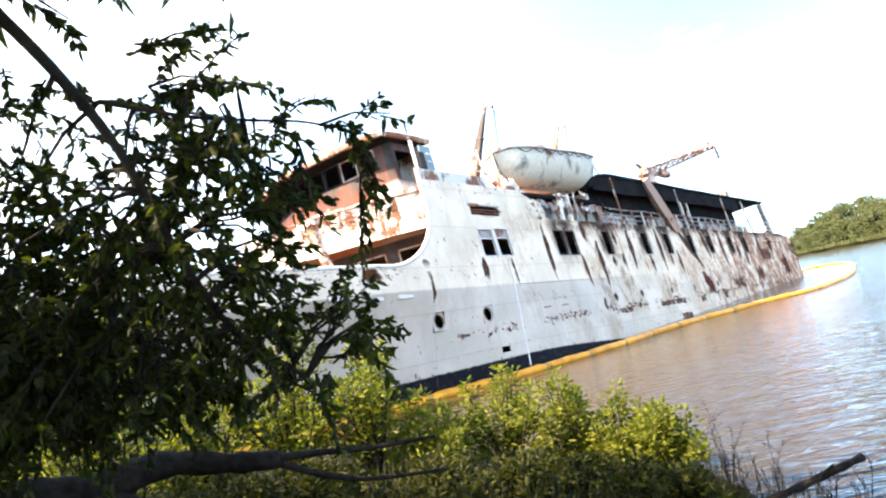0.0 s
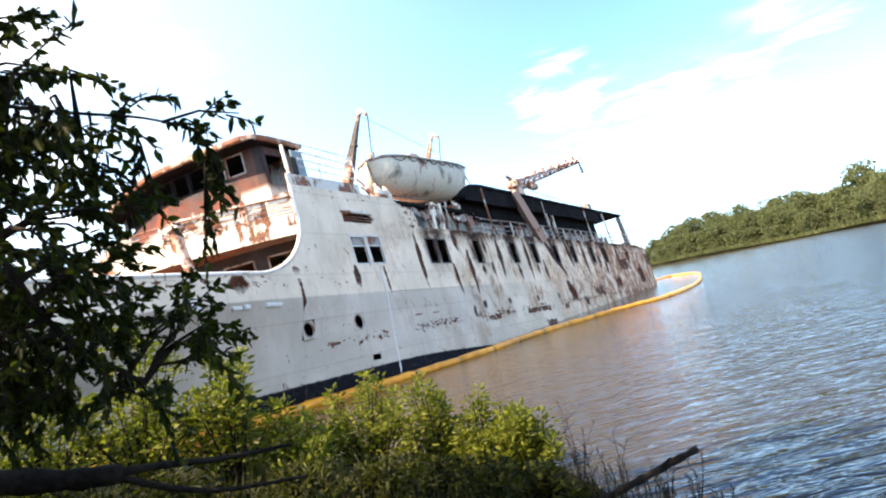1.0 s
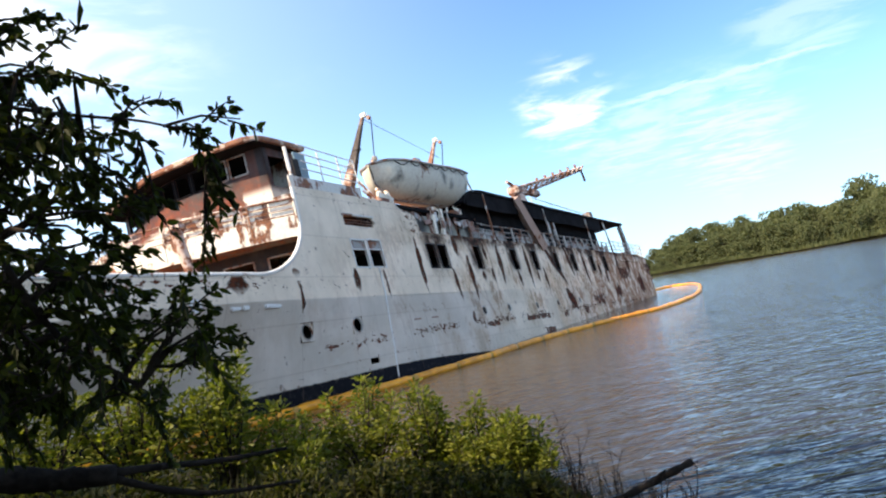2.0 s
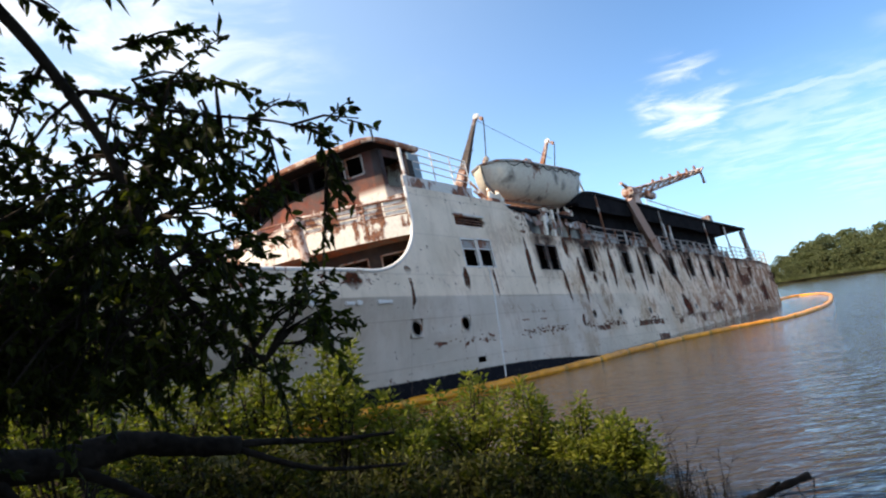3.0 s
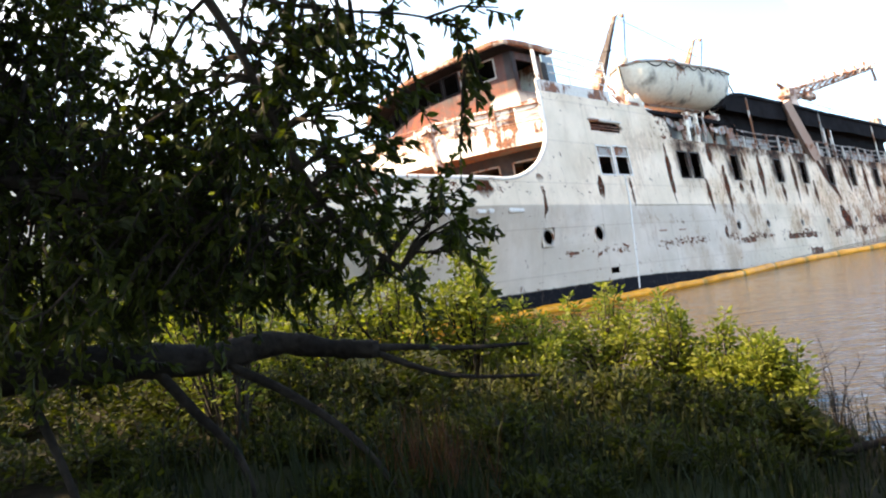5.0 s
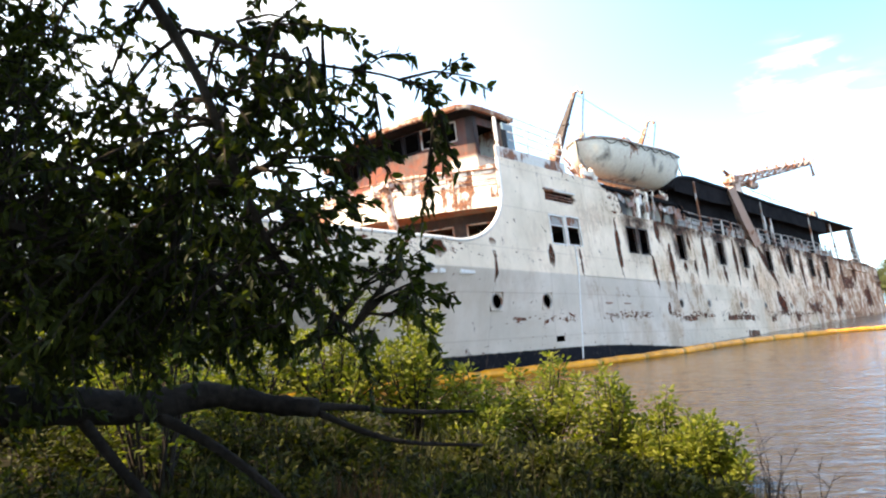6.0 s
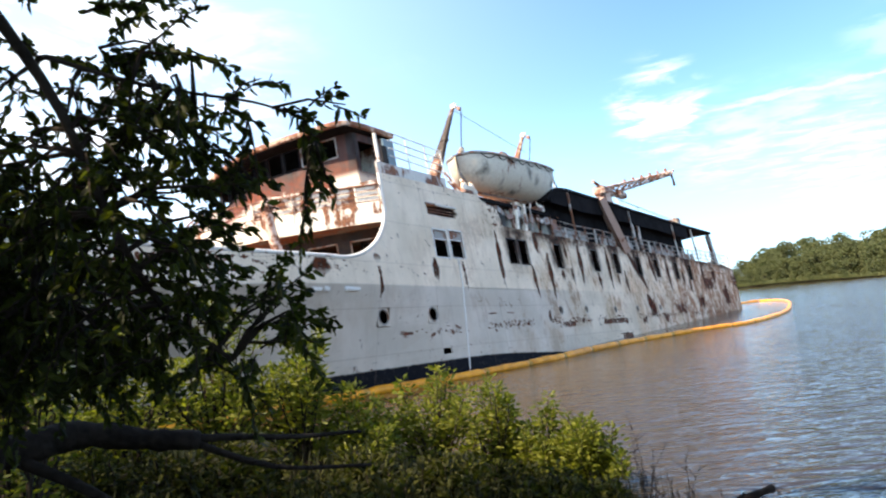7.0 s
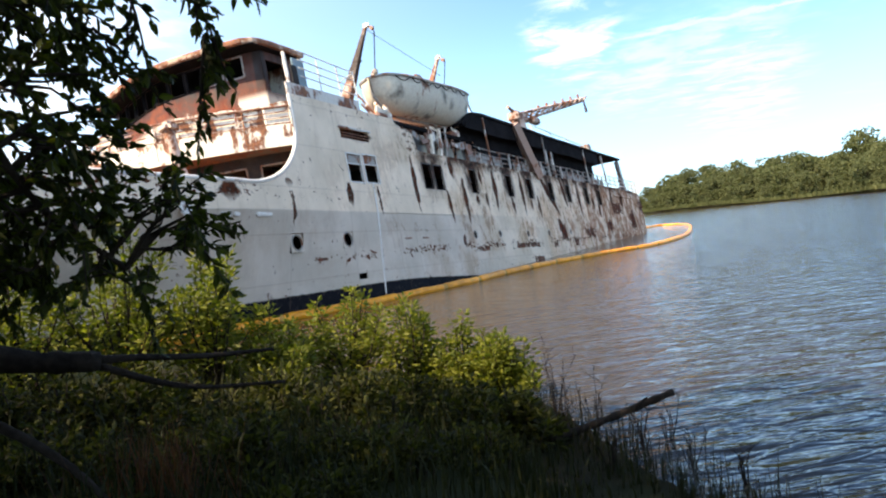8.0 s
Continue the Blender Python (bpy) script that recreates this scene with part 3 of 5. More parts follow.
    # loading doors in the side
    for x0, x1 in ((1.75, 3.15), (3.2, 4.55)):
        door = part("side_door", soft_box(x0, x1, -0.035, 0.02, 1.02, 3.1, 0.012), HULL, ship)
        part("latch", soft_box(x0 + 0.5, x0 + 1.0, -0.075, -0.03, 2.58, 2.63, 0.01), BROWN, door)
    # overflow pipe running down the side
    part("drain_pipe", tube(bmesh.new(), [(0.72, -0.06, 4.7), (0.66, -0.06, 3.7), (0.36, 0.0, 1.6), (0.2, 0.08, 0.2)], 0.035), TRIM, ship)
    # fairlead and mooring openings near the bow
    part("hawse_ring", tube(bmesh.new(), [(-8.35 + 0.15 * math.cos(a), side(-8.3, 3.6) - 0.08, 3.62 + 0.17 * math.sin(a)) for a in (2 * math.pi * k / 14 for k in range(15))], 0.06), TRIM, ship, "round white hawse lip")
    part("hawse_plug", soft_box(-8.47, -8.23, side(-8.3, 3.6) - 0.1, side(-8.3, 3.6) + 0.05, 3.48, 3.76, 0.06), TRIM, ship)
    for x0, x1 in ((-7.15, -6.75), (-6.7, -6.45), (-5.85, -5.15)):
        y = side(x0, 3.5)
        part("fairlead", soft_box(x0, x1, y - 0.09, y + 0.05, 3.42, 3.56, 0.03), TRIM, ship, "white fairlead lip")


def window_part(x0, x1, z0, z1, upper):
    """A framed cabin window in the side."""
    bm = bmesh.new()
    w = 0.05
    for a in ((x0 - w, x1 + w, z1, z1 + w), (x0 - w, x1 + w, z0 - w, z0), (x0 - w, x0, z0, z1), (x1, x1 + w, z0, z1)):
        box(bm, a[0], a[1], -0.045, 0.06, a[2], a[3])
    win = part("window", bm, TRIM if upper else SCORCHED, ship)
    if upper:
        part("pane", soft_box(x0, x1, 0.01, 0.03, z0 + 0.68 * (z1 - z0), z1, 0.004), STEEL, win, "grey painted upper pane")
        part("glazing_bar", soft_box(x0, x1, -0.02, 0.04, z0 + 0.64 * (z1 - z0), z0 + 0.68 * (z1 - z0), 0.008), TRIM, win)
    return win


def build_windows():
    for k, (x0, x1, z0, z1) in enumerate(WINDOWS):
        window_part(x0, x1, z0, z1, k < 2)
    x0, x1, z0, z1 = SLOT
    bm = bmesh.new()
    for k in range(3):
        box(bm, x0, x1, 0.03, 0.07, z0 + 0.02 + 0.11 * k, z0 + 0.05 + 0.11 * k)
    part("vent_louvre", bm, BROWN, ship, "rusted louvre slats")
    part("vent_hood", soft_box(x0 - 0.1, x1 + 0.05, -0.12, 0.02, z1, z1 + 0.08, 0.02), SUPER, ship)
    for x, z, r in PORTHOLES:
        ring = [(x + r * math.cos(a), side(x, z) - 0.02, z + r * math.sin(a)) for a in (2 * math.pi * k / 20 for k in range(21))]
        part("porthole", tube(bmesh.new(), ring, 0.03, 6), STEEL, ship)


def arc(y, near, apex, y0=0.0):
    """Front edge that bows forward to the middle of the ship."""
    u = abs(y - BEAM / 2) / (BEAM / 2 - y0)
    return apex + (near - apex) * min(1.2, u) ** 1.5


def curved_wall(name, y0, near, apex, z0, z1, holes, mat, label=""):
    """A wall across the ship on a forward bow, with window openings (from y, to y, sill, head)."""
    ys = sorted({round(y0 + k * (BEAM - 2 * y0) / 24, 3) for k in range(25)} | {h[j] for h in holes for j in (0, 1)})
    zs = sorted({z0, z1} | {h[j] for h in holes for j in (2, 3)})
    bm = bmesh.new()
    grid = [[bm.verts.new((arc(y, near, apex, y0), y, z)) for z in zs] for y in ys]
    for i in range(len(ys) - 1):
        for k in range(len(zs) - 1):
            my, mz = (ys[i] + ys[i + 1]) / 2, (zs[k] + zs[k + 1]) / 2
            if not any(h[0] < my < h[1] and h[2] < mz < h[3] for h in holes):
                bm.faces.new((grid[i][k], grid[i + 1][k], grid[i + 1][k + 1], grid[i][k + 1]))
    wall = thickened(part(name, bm, mat, ship, label), 0.07)
    for a, b, c, d in holes:
        f = bmesh.new()
        p = [(arc(y, near, apex, y0) - 0.05, y, z) for y, z in ((a, c), (b, c), (b, d), (a, d), (a, c))]
        for q, r in zip(p, p[1:]):
            tube(f, [q, r], 0.035, 6)
        part("window_frame", f, STEEL if a < 3.0 else SOOT, wall)
    return wall


def build_bridge():
    # wheelhouse deck, its front edge, and the shaded wall beneath
    ys = [k * BEAM / 28 for k in range(29)]
    outline = [(arc(y, -3.3, -6.7), y) for y in ys] + [(3.0, BEAM), (3.0, 0.0)]
    part("bridge_deck", prism(outline, 5.98, 6.12), DECK, ship, "rusty deck plating")
    low = [(0.9 + 1.25 * k, 1.75 + 1.25 * k, 4.75, 5.62) for k in range(7)]
    # near-black colour carries the shade under the deck, rust patches over it
    shaded_lower_paint = rusted("recess_shade_paint", (0.06, 0.042, 0.035), 0.4, 0.8, 0.9)
    curved_wall("lower_front", 0.25, -1.9, -4.9, 3.3, 5.98, low, shaded_lower_paint, "rusted wall under the bridge deck, recess shade painted in")
    rows = [[(arc(y, -3.33, -6.72) + dx, y, z) for y in ys] for z, dx in ((5.86, 0.0), (6.22, -0.01), (6.58, 0.0))]
    thickened(part("deck_edge", sheet(rows), FRONT, ship, "white edge plate bleeding rust"), 0.05)
    # plates behind the rails, some gone, some only half as high
    for a, b, high in ((0.05, 0.62, 7.34), (0.66, 1.3, 7.3), (1.34, 2.0, 7.28), (2.04, 2.8, 7.30), (2.84, 3.4, 7.0), (4.3, 5.3, 7.2), (5.35, 6.2, 6.95), (6.3, 7.4, 7.15), (7.5, 9.0, 7.1)):
        rows = [[(arc(y, -3.28, -6.66), y, z + 0.03 * math.sin(9 * y)) for y in np.linspace(a, b, 5)] for z in (6.57, (6.57 + high) / 2, high)]
        thickened(part("weather_screen", sheet(rows), FRONT, ship, "sun-lit white screen with rust"), 0.03)
    for k, z in enumerate((6.62, 6.82, 7.0, 7.18)):
        part("rail", tube(bmesh.new(), [(arc(y, -3.35, -6.76), y, z) for y in ys], 0.035 if k == 3 else 0.02, 6), DAVIT if k < 3 else BROWN, ship)
    for k in range(0, 29, 3):
        x, y = arc(ys[k], -3.35, -6.76), ys[k]
        part("rail_post", tube(bmesh.new(), [(x, y, 6.0), (x, y, 7.18)], 0.028, 6), FRONT, ship)
    # wheelhouse
    wins = [(2.05 + 0.74 * k, 2.68 + 0.74 * k, 8.98, 9.73) for k in range(9)]
    curved_wall("wheelhouse_front", 1.45, -2.5, -3.5, 6.12, 9.85, wins, BRIDGE, "rust-red scorched wheelhouse front, roof shadow painted on its upper part")
    for y in (1.45, BEAM - 1.45):
        bm = bmesh.new()
        for x0, x1, z0, z1 in ((-2.5, -0.5, 6.12, 8.3), (-2.5, -2.3, 8.3, 9.5), (-1.35, -0.5, 8.3, 9.5), (-2.5, -0.5, 9.5, 9.85)):
            box(bm, x0, x1, y - 0.04, y + 0.04, z0, z1)
        part("wheelhouse_side", bm, BRIDGE, ship, "scorched rust-red side wall with open doorway, shade painted above")
    # black plate added under the overhang, for its soot and its shade
    soffit = [(arc(y, -3.15, -4.2, 1.1), y) for y in np.linspace(1.15, BEAM - 1.15, 15)] + [(-0.64, BEAM - 1.15), (-0.64, 1.15)]
    part("roof_soffit", prism(soffit, 9.80, 9.836), SOOT, ship, "black soffit plate added for soot and shade under the roof")
    part("wheelhouse_back", box(bmesh.new(), -0.62, -0.52, 1.41, BEAM - 1.41, 6.12, 9.85), SUPER, ship)
    ry = [1.05 + k * (BEAM - 2.1) / 20 for k in range(21)]
    outline = [(arc(y, -3.25, -4.3, 1.05), y) for y in ry] + [(-0.42, BEAM - 1.05), (-0.42, 1.05)]
    outline[0:1] = [(-2.2, 1.03), (-2.75, 1.06), (-3.08, 1.16)]
    roof = part("wheelhouse_roof", prism(outline, 9.84, 10.06), ROOF, ship, "orange rusted roof with overhanging edge")
    bev = roof.modifiers.new("edge", "BEVEL")
    bev.width, bev.segments, bev.limit_method = 0.06, 2, "ANGLE"
    part("wing_pillar", soft_box(-2.76, -2.64, 0.24, 0.36, 7.1, 9.3, 0.03), TRIM, ship, "white wing pillar")
    part("wing_door", soft_box(-2.45, -2.1, 0.28, 0.34, 7.3, 8.9, 0.02), DARK, ship)
    part("wing_shelter", soft_box(-2.15, -1.5, 0.4, 0.46, 8.1, 9.25, 0.02), BLUE, ship, "faded blue shelter panel")
    # upper bulwark, aft of the wing, with its open rail
    part("upper_bulwark", soft_box(-3.1, 1.2, 0.12, 0.2, 7.55, 8.12, 0.02), SUPER, ship, "flaked upper bulwark")
    for z in (8.45, 8.75, 9.05, 9.38):
        part("rail", tube(bmesh.new(), [(-2.1, 0.2, z + 0.06), (1.3, 0.2, z - 0.08)], 0.022, 6), TRIM, ship)
    for x in (-1.0, 0.2, 1.3):
        part("rail_post", tube(bmesh.new(), [(x, 0.2, 8.05), (x, 0.2, 9.34)], 0.025, 6), TRIM, ship)
    part("rail_brace", tube(bmesh.new(), [(1.3, 0.2, 9.3), (0.2, 0.25, 8.65)], 0.02, 6), TRIM, ship)
    # goose-neck ventilator on the foredeck
    vent = part("ventilator", tube(bmesh.new(), smooth_line([(-6.1, 2.2, 3.3), (-6.15, 2.2, 4.7), (-6.35, 2.2, 5.6), (-6.46, 2.2, 6.2), (-6.48, 2.2, 6.6)]), [0.17] * 16 + [0.18] * 5, 12), DAVIT, ship, "white ventilator pipe with flared head", True)
    part("vent_head", soft_box(-6.75, -6.2, 1.93, 2.47, 6.5, 6.86, 0.12), DAVIT, vent)


def build_upper_decks():
    part("boat_deck", box(bmesh.new(), -0.5, 10.5, 0.1, BEAM - 0.1, 7.5, 7.62), DECK, ship)
    part("main_deck", box(bmesh.new(), 3.0, 47.4, 0.5, BEAM - 0.5, 6.3, 6.42), DECK, ship)
    part("foredeck", prism([(x, side(x, 3.3) + 0.1) for x in np.linspace(-20, -2, 19)] + [(x, BEAM - side(x, 3.3) - 0.1) for x in np.linspace(-2, -20, 19)], 3.2, 3.3), DECK, ship)
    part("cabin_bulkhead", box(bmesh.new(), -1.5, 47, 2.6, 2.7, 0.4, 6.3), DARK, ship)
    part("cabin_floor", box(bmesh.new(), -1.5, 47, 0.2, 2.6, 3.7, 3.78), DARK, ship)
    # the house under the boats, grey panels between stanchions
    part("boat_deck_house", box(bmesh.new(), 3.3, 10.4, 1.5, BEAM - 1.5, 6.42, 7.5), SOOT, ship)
    for k in range(4):
        x = 4.9 + 1.35 * k
        part("side_panel", soft_box(x, x + 1.25, 0.16, 0.20, 6.44, 7.32 + 0.1 * math.sin(2.1 * k), 0.015), PANEL, ship, "dented grey-green screen panel")
    for k in range(5):
        x = 4.85 + 1.35 * k
        part("stanchion", soft_box(x - 0.06, x + 0.06, 0.06, 0.18, 6.42, 7.55, 0.02), BROWN, ship)
    for x in (6.5, 7.3):
        part("davit_leg", tube(bmesh.new(), [(x, 0.02, 7.7), (x - 0.1, 0.08, 6.4)], [0.15, 0.13], 4), FRONT, ship, "sun-lit white leg under the boat")
    r = random.Random(21)
    for k in range(16):
        x = 3.6 + 0.55 * k + r.uniform(-0.2, 0.2)
        p, q = Vector((x, r.uniform(-0.02, 0.1), r.uniform(6.9, 7.7))), Vector((x + r.uniform(-0.9, 0.9), r.uniform(0.0, 0.12), r.uniform(6.4, 7.3)))
        part("broken_bar", tube(bmesh.new(), [p, p.lerp(q, 0.5) + Vector((0.1, -0.03, 0.05)), q], r.uniform(0.025, 0.06), 5), (SOOT, BROWN, STEEL)[k % 3], ship)
    for k in range(8):
        x, z = 4.8 + 0.75 * k, r.uniform(6.5, 7.2)
        part("torn_plate", soft_box(x, x + r.uniform(0.3, 0.7), 0.0, 0.03, z, z + r.uniform(0.2, 0.5), 0.008, Matrix.Rotation(r.uniform(-0.4, 0.4), 4, "Y")), (STEEL, BROWN, SUPER)[k % 3], ship)
    part("deck_beam", soft_box(3.2, 10.6, 0.02, 0.16, 7.42, 7.62, 0.03), SOOT, ship, "scorched deck edge beam")
    # burnt awning roof on posts over the promenade
    ys = np.linspace(0.05, BEAM - 0.05, 13)
    xs = [10.4, 10.9, 11.6, 12.4, 13.2, 16, 20, 24, 28, 32, 36, 40, 44.2]
    high = [8.35, 8.75, 9.05, 9.2, 9.25, 9.26, 9.27, 9.27, 9.26, 9.27, 9.3, 9.34, 9.40]
    rows = [[(x, y, z + 0.25 * (1 - ((y - BEAM / 2) / 5.3) ** 2) - 0.08 * max(0, noise.noise((x * 0.9, y, 0)))) for y in ys] for x, z in zip(xs, high)]
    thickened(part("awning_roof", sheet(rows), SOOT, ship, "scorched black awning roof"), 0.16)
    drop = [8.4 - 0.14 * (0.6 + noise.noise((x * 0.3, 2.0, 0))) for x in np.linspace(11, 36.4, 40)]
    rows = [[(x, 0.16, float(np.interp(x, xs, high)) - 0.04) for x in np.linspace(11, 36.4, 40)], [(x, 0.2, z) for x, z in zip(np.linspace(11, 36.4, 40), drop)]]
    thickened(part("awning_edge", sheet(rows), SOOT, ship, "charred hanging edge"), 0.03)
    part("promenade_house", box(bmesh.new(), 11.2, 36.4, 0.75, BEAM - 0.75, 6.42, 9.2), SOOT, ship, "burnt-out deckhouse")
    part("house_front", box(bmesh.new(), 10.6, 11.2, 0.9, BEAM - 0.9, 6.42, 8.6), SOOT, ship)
    for k in range(21):
        x = 10.6 + 1.35 * k
        lean = 0.03 * math.sin(3.7 * k)
        tall = 9.15 if k % 7 == 2 else 7.32
        part("rail_post", soft_box(x - 0.05, x + 0.05, 0.1, 0.18, 6.42, tall, 0.015, Matrix.Rotation(lean, 4, "Y")), SUPER if k % 3 else STEEL, ship)
    for z in (6.72, 7.0, 7.30):
        part("rail", tube(bmesh.new(), [(10.4 + 1.5 * k, 0.13, z + 0.03 * math.sin(1.7 * k + z)) for k in range(19)], 0.03, 6), STEEL, ship)
    for k in range(18):
        if k in (3, 8, 9, 14):
            continue
        x = 10.8 + 1.45 * k
        part("rail_panel", soft_box(x, x + 1.2, 0.17, 0.2, 6.45, 6.95, 0.01), STEEL, ship)
    for x in (23.3, 24.4):
        part("awning_post", soft_box(x - 0.09, x + 0.09, 0.2, 0.36, 6.42, 9.2, 0.03), SUPER, ship)
    for x, y in ((38.2, 0.25), (38.4, 8.0)):
        part("awning_post", tube(bmesh.new(), [(x, y, 6.42), (x - 0.3, y, 9.25)], 0.07), SUPER, ship)
    part("stern_post", soft_box(44.0, 44.7, 0.25, 0.55, 6.42, 9.35, 0.05, Matrix.Rotation(-0.22, 4, "Y")), STEEL, ship, "broad grey stern pillar")
    part("stern_post", soft_box(44.0, 44.6, 9.9, 10.2, 6.42, 9.3, 0.05), STEEL, ship)
    for z in (6.75, 7.1, 7.45):
        line = [(x, side(x, 6.4) + 0.08, z) for x in np.linspace(37, 55.2, 26)] + [(55.4, 5.2, z), (55.2, BEAM - side(55.2, 6.4) - 0.08, z)]
        part("stern_rail", tube(bmesh.new(), line, 0.035, 6), SUPER, ship)
    for x in (38.6, 40.2, 41.8, 43.4, 45.0, 46.6, 48.2, 49.9, 51.4, 52.8, 54.0, 55.0):
        y = side(x, 6.4) + 0.08
        part("rail_post", tube(bmesh.new(), [(x, y, 5.95), (x, y, 7.46)], 0.035, 6), SUPER, ship)
    part("stern_deck", prism([(x, side(x, 5.9) + 0.08) for x in np.linspace(47, 55.2, 12)] + [(x, BEAM - side(x, 5.9) - 0.08) for x in np.linspace(55.2, 47, 12)], 5.86, 5.96), DECK, ship)
    for x0, x1, z0, z1 in ((46.2, 52.8, 4.95, 5.1), (47.5, 53.2, 4.05, 4.2), (38.5, 44.5, 5.62, 5.74)):
        rows = [[(x, side(x, z) - d, z) for x in np.linspace(x0, x1, 10)] for z, d in ((z0, 0.02), (z0 + 0.02, 0.14), (z1, 0.14), (z1 + 0.02, 0.02))]
        part("fender_strip", sheet(rows), HULL, ship, "rust-stained fender strip")
    locker = part("deck_locker", soft_box(46.6, 48.4, 1.2, 2.4, 6.0, 7.1, 0.05), STEEL, ship, "grey steel deck locker")
    part("lid", soft_box(46.5, 48.5, 1.1, 2.5, 7.1, 7.18, 0.03), BROWN, locker)
    part("bollard", tube(bmesh.new(), [(50.4, 1.3, 5.9), (50.4, 1.3, 6.5)], 0.16, 10), BROWN, ship)
    part("bollard", tube(bmesh.new(), [(51.1, 1.5, 5.9), (51.1, 1.5, 6.5)], 0.16, 10), BROWN, ship)
    # rusted plate that leans from the rail up to the awning
    part("leaning_plate", tube(bmesh.new(), [(19.9, -0.08, 6.15), (18.8, -0.02, 7.8), (17.9, 0.05, 9.35)], [0.32, 0.32, 0.3], 4), PLATE, ship, "leaning faded red-brown plate")
    # rail and small post on the awning roof
    for z in (9.75, 10.15):
        part("roof_rail", tube(bmesh.new(), [(23.5, 0.9, z + 0.15), (36.0, 0.9, z - 0.1)], 0.04, 6), TRIM, ship)
    for x in (23.5, 27.5, 31.5, 35.8):
        part("roof_rail_post", tube(bmesh.new(), [(x, 0.9, 9.25), (x, 0.9, 10.2)], 0.04, 6), TRIM, ship)
    for z in (9.55, 9.95, 10.3, 10.6):
        part("roof_rail", tube(bmesh.new(), [(12.6, 1.2, z), (14.6, 1.2, z - 0.05)], 0.04, 6), TRIM, ship)
    for x in (12.7, 14.4):
        part("roof_rail_post", tube(bmesh.new(), [(x, 1.2, 9.1), (x, 1.2, 10.6)], 0.04, 6), TRIM, ship)
    part("roof_box", soft_box(36.1, 37.0, 0.6, 1.2, 9.3, 10.25, 0.05), STEEL, ship, "grey roof post")


build_hull()
build_windows()
build_bridge()
build_upper_decks()


# ---------------------------------------------------------------- lifeboat, davits, crane
def build_lifeboat():
    boat = at_ship("lifeboat", label="dirty white lifeboat hanging from rusty davits", category="lifeboat")
    bow, stern, half, y0 = 3.85, 11.3, 1.15, 0.95
    rows = []
    for i in range(25):
        t = i / 24
        x = bow + t * (stern - bow)
        full = max(0.0, 1 - abs(2 * t - 1) ** 4.0) ** 0.5 if t < 0.5 else 1 - 0.3 * (2 * t - 1) ** 4
        wide = half * max(full, 0.03)
        gun = 9.70 + 0.12 * (2 * t - 1) ** 2 + 0.40 * t
        keel = 8.30 + 0.75 * max(0.0, 1 - t / 0.2) ** 2 + 0.22 * t
        rake = -0.25 * max(0, 0.12 - t) / 0.12 if t < 0.12 else 0.75 * max(0.0, (t - 0.7) / 0.3) ** 2
        ring = []
        for k in range(15):
            a = -math.pi / 2 + math.pi * k / 14
            s, c = math.sin(a), math.cos(a)
            yy = y0 + wide * math.copysign(abs(s) ** 0.8, s)
            zz = gun - (gun - keel) * c**0.8
            ring.append((x + rake * (zz - keel) / 1.6, yy, zz))
        rows.append(ring)
    bm = sheet(rows)
    bm.verts.ensure_lookup_table()
    bm.faces.new([bm.verts[24 * 15 + k] for k in range(15)])
    thickened(part("hull", bm, BOAT, boat, smooth=True), 0.05)
    # gunwale belt, canvas cover with a ridge, grab lines and keel
    for flip in (0, 14):
        part("gunwale", tube(bmesh.new(), [Vector(r[flip]) + Vector((0, -0.03 if flip == 0 else 0.03, 0)) for r in rows], 0.07, 6), STEEL, boat, "dark dirty gunwale")
    cover = [[Vector(r[0]).lerp(Vector(r[14]), f) + Vector((0, 0, 0.02 + 0.07 * math.sin(math.pi * f) * (0.6 + 0.4 * math.sin(i)))) for f in (0, 0.25, 0.5, 0.75, 1)] for i, r in enumerate(rows)]
    part("cover", sheet(cover), STEEL, boat, "sagging grey cover")
    for i in range(2, 22, 3):
        a, b = Vector(rows[i][0]), Vector(rows[i + 3 if i + 3 < 25 else 24][0])
        mid = (a + b) / 2 + Vector((0, -0.06, -0.24))
        part("grab_line", tube(bmesh.new(), smooth_line([a + Vector((0, -0.07, -0.04)), mid, b + Vector((0, -0.07, -0.04))], 4), 0.022, 5), ROPE, boat)
    part("keel", tube(bmesh.new(), [Vector(r[7]) + Vector((0, 0, -0.03)) for r in rows], 0.06, 6), STEEL, boat)
    part("lifting_hook", soft_box(4.2, 4.4, 0.9, 1.1, 9.9, 10.2, 0.04), DAVIT, boat)
    part("lifting_hook", soft_box(10.9, 11.1, 0.9, 1.1, 10.15, 10.5, 0.04), DAVIT, boat)
    part("mid_cleat", soft_box(6.4, 6.9, 0.0, 0.2, 10.02, 10.22, 0.04), STEEL, boat)
    bm = tube(bmesh.new(), [(12.2, 0.7, 10.2), (12.5, 0.5, 8.7)], 0.03, 5)
    tube(bm, [(12.3, 0.4, 10.1), (12.9, 0.3, 8.8)], 0.03, 5)
    part("trailing_rope", bm, ROPE, boat)


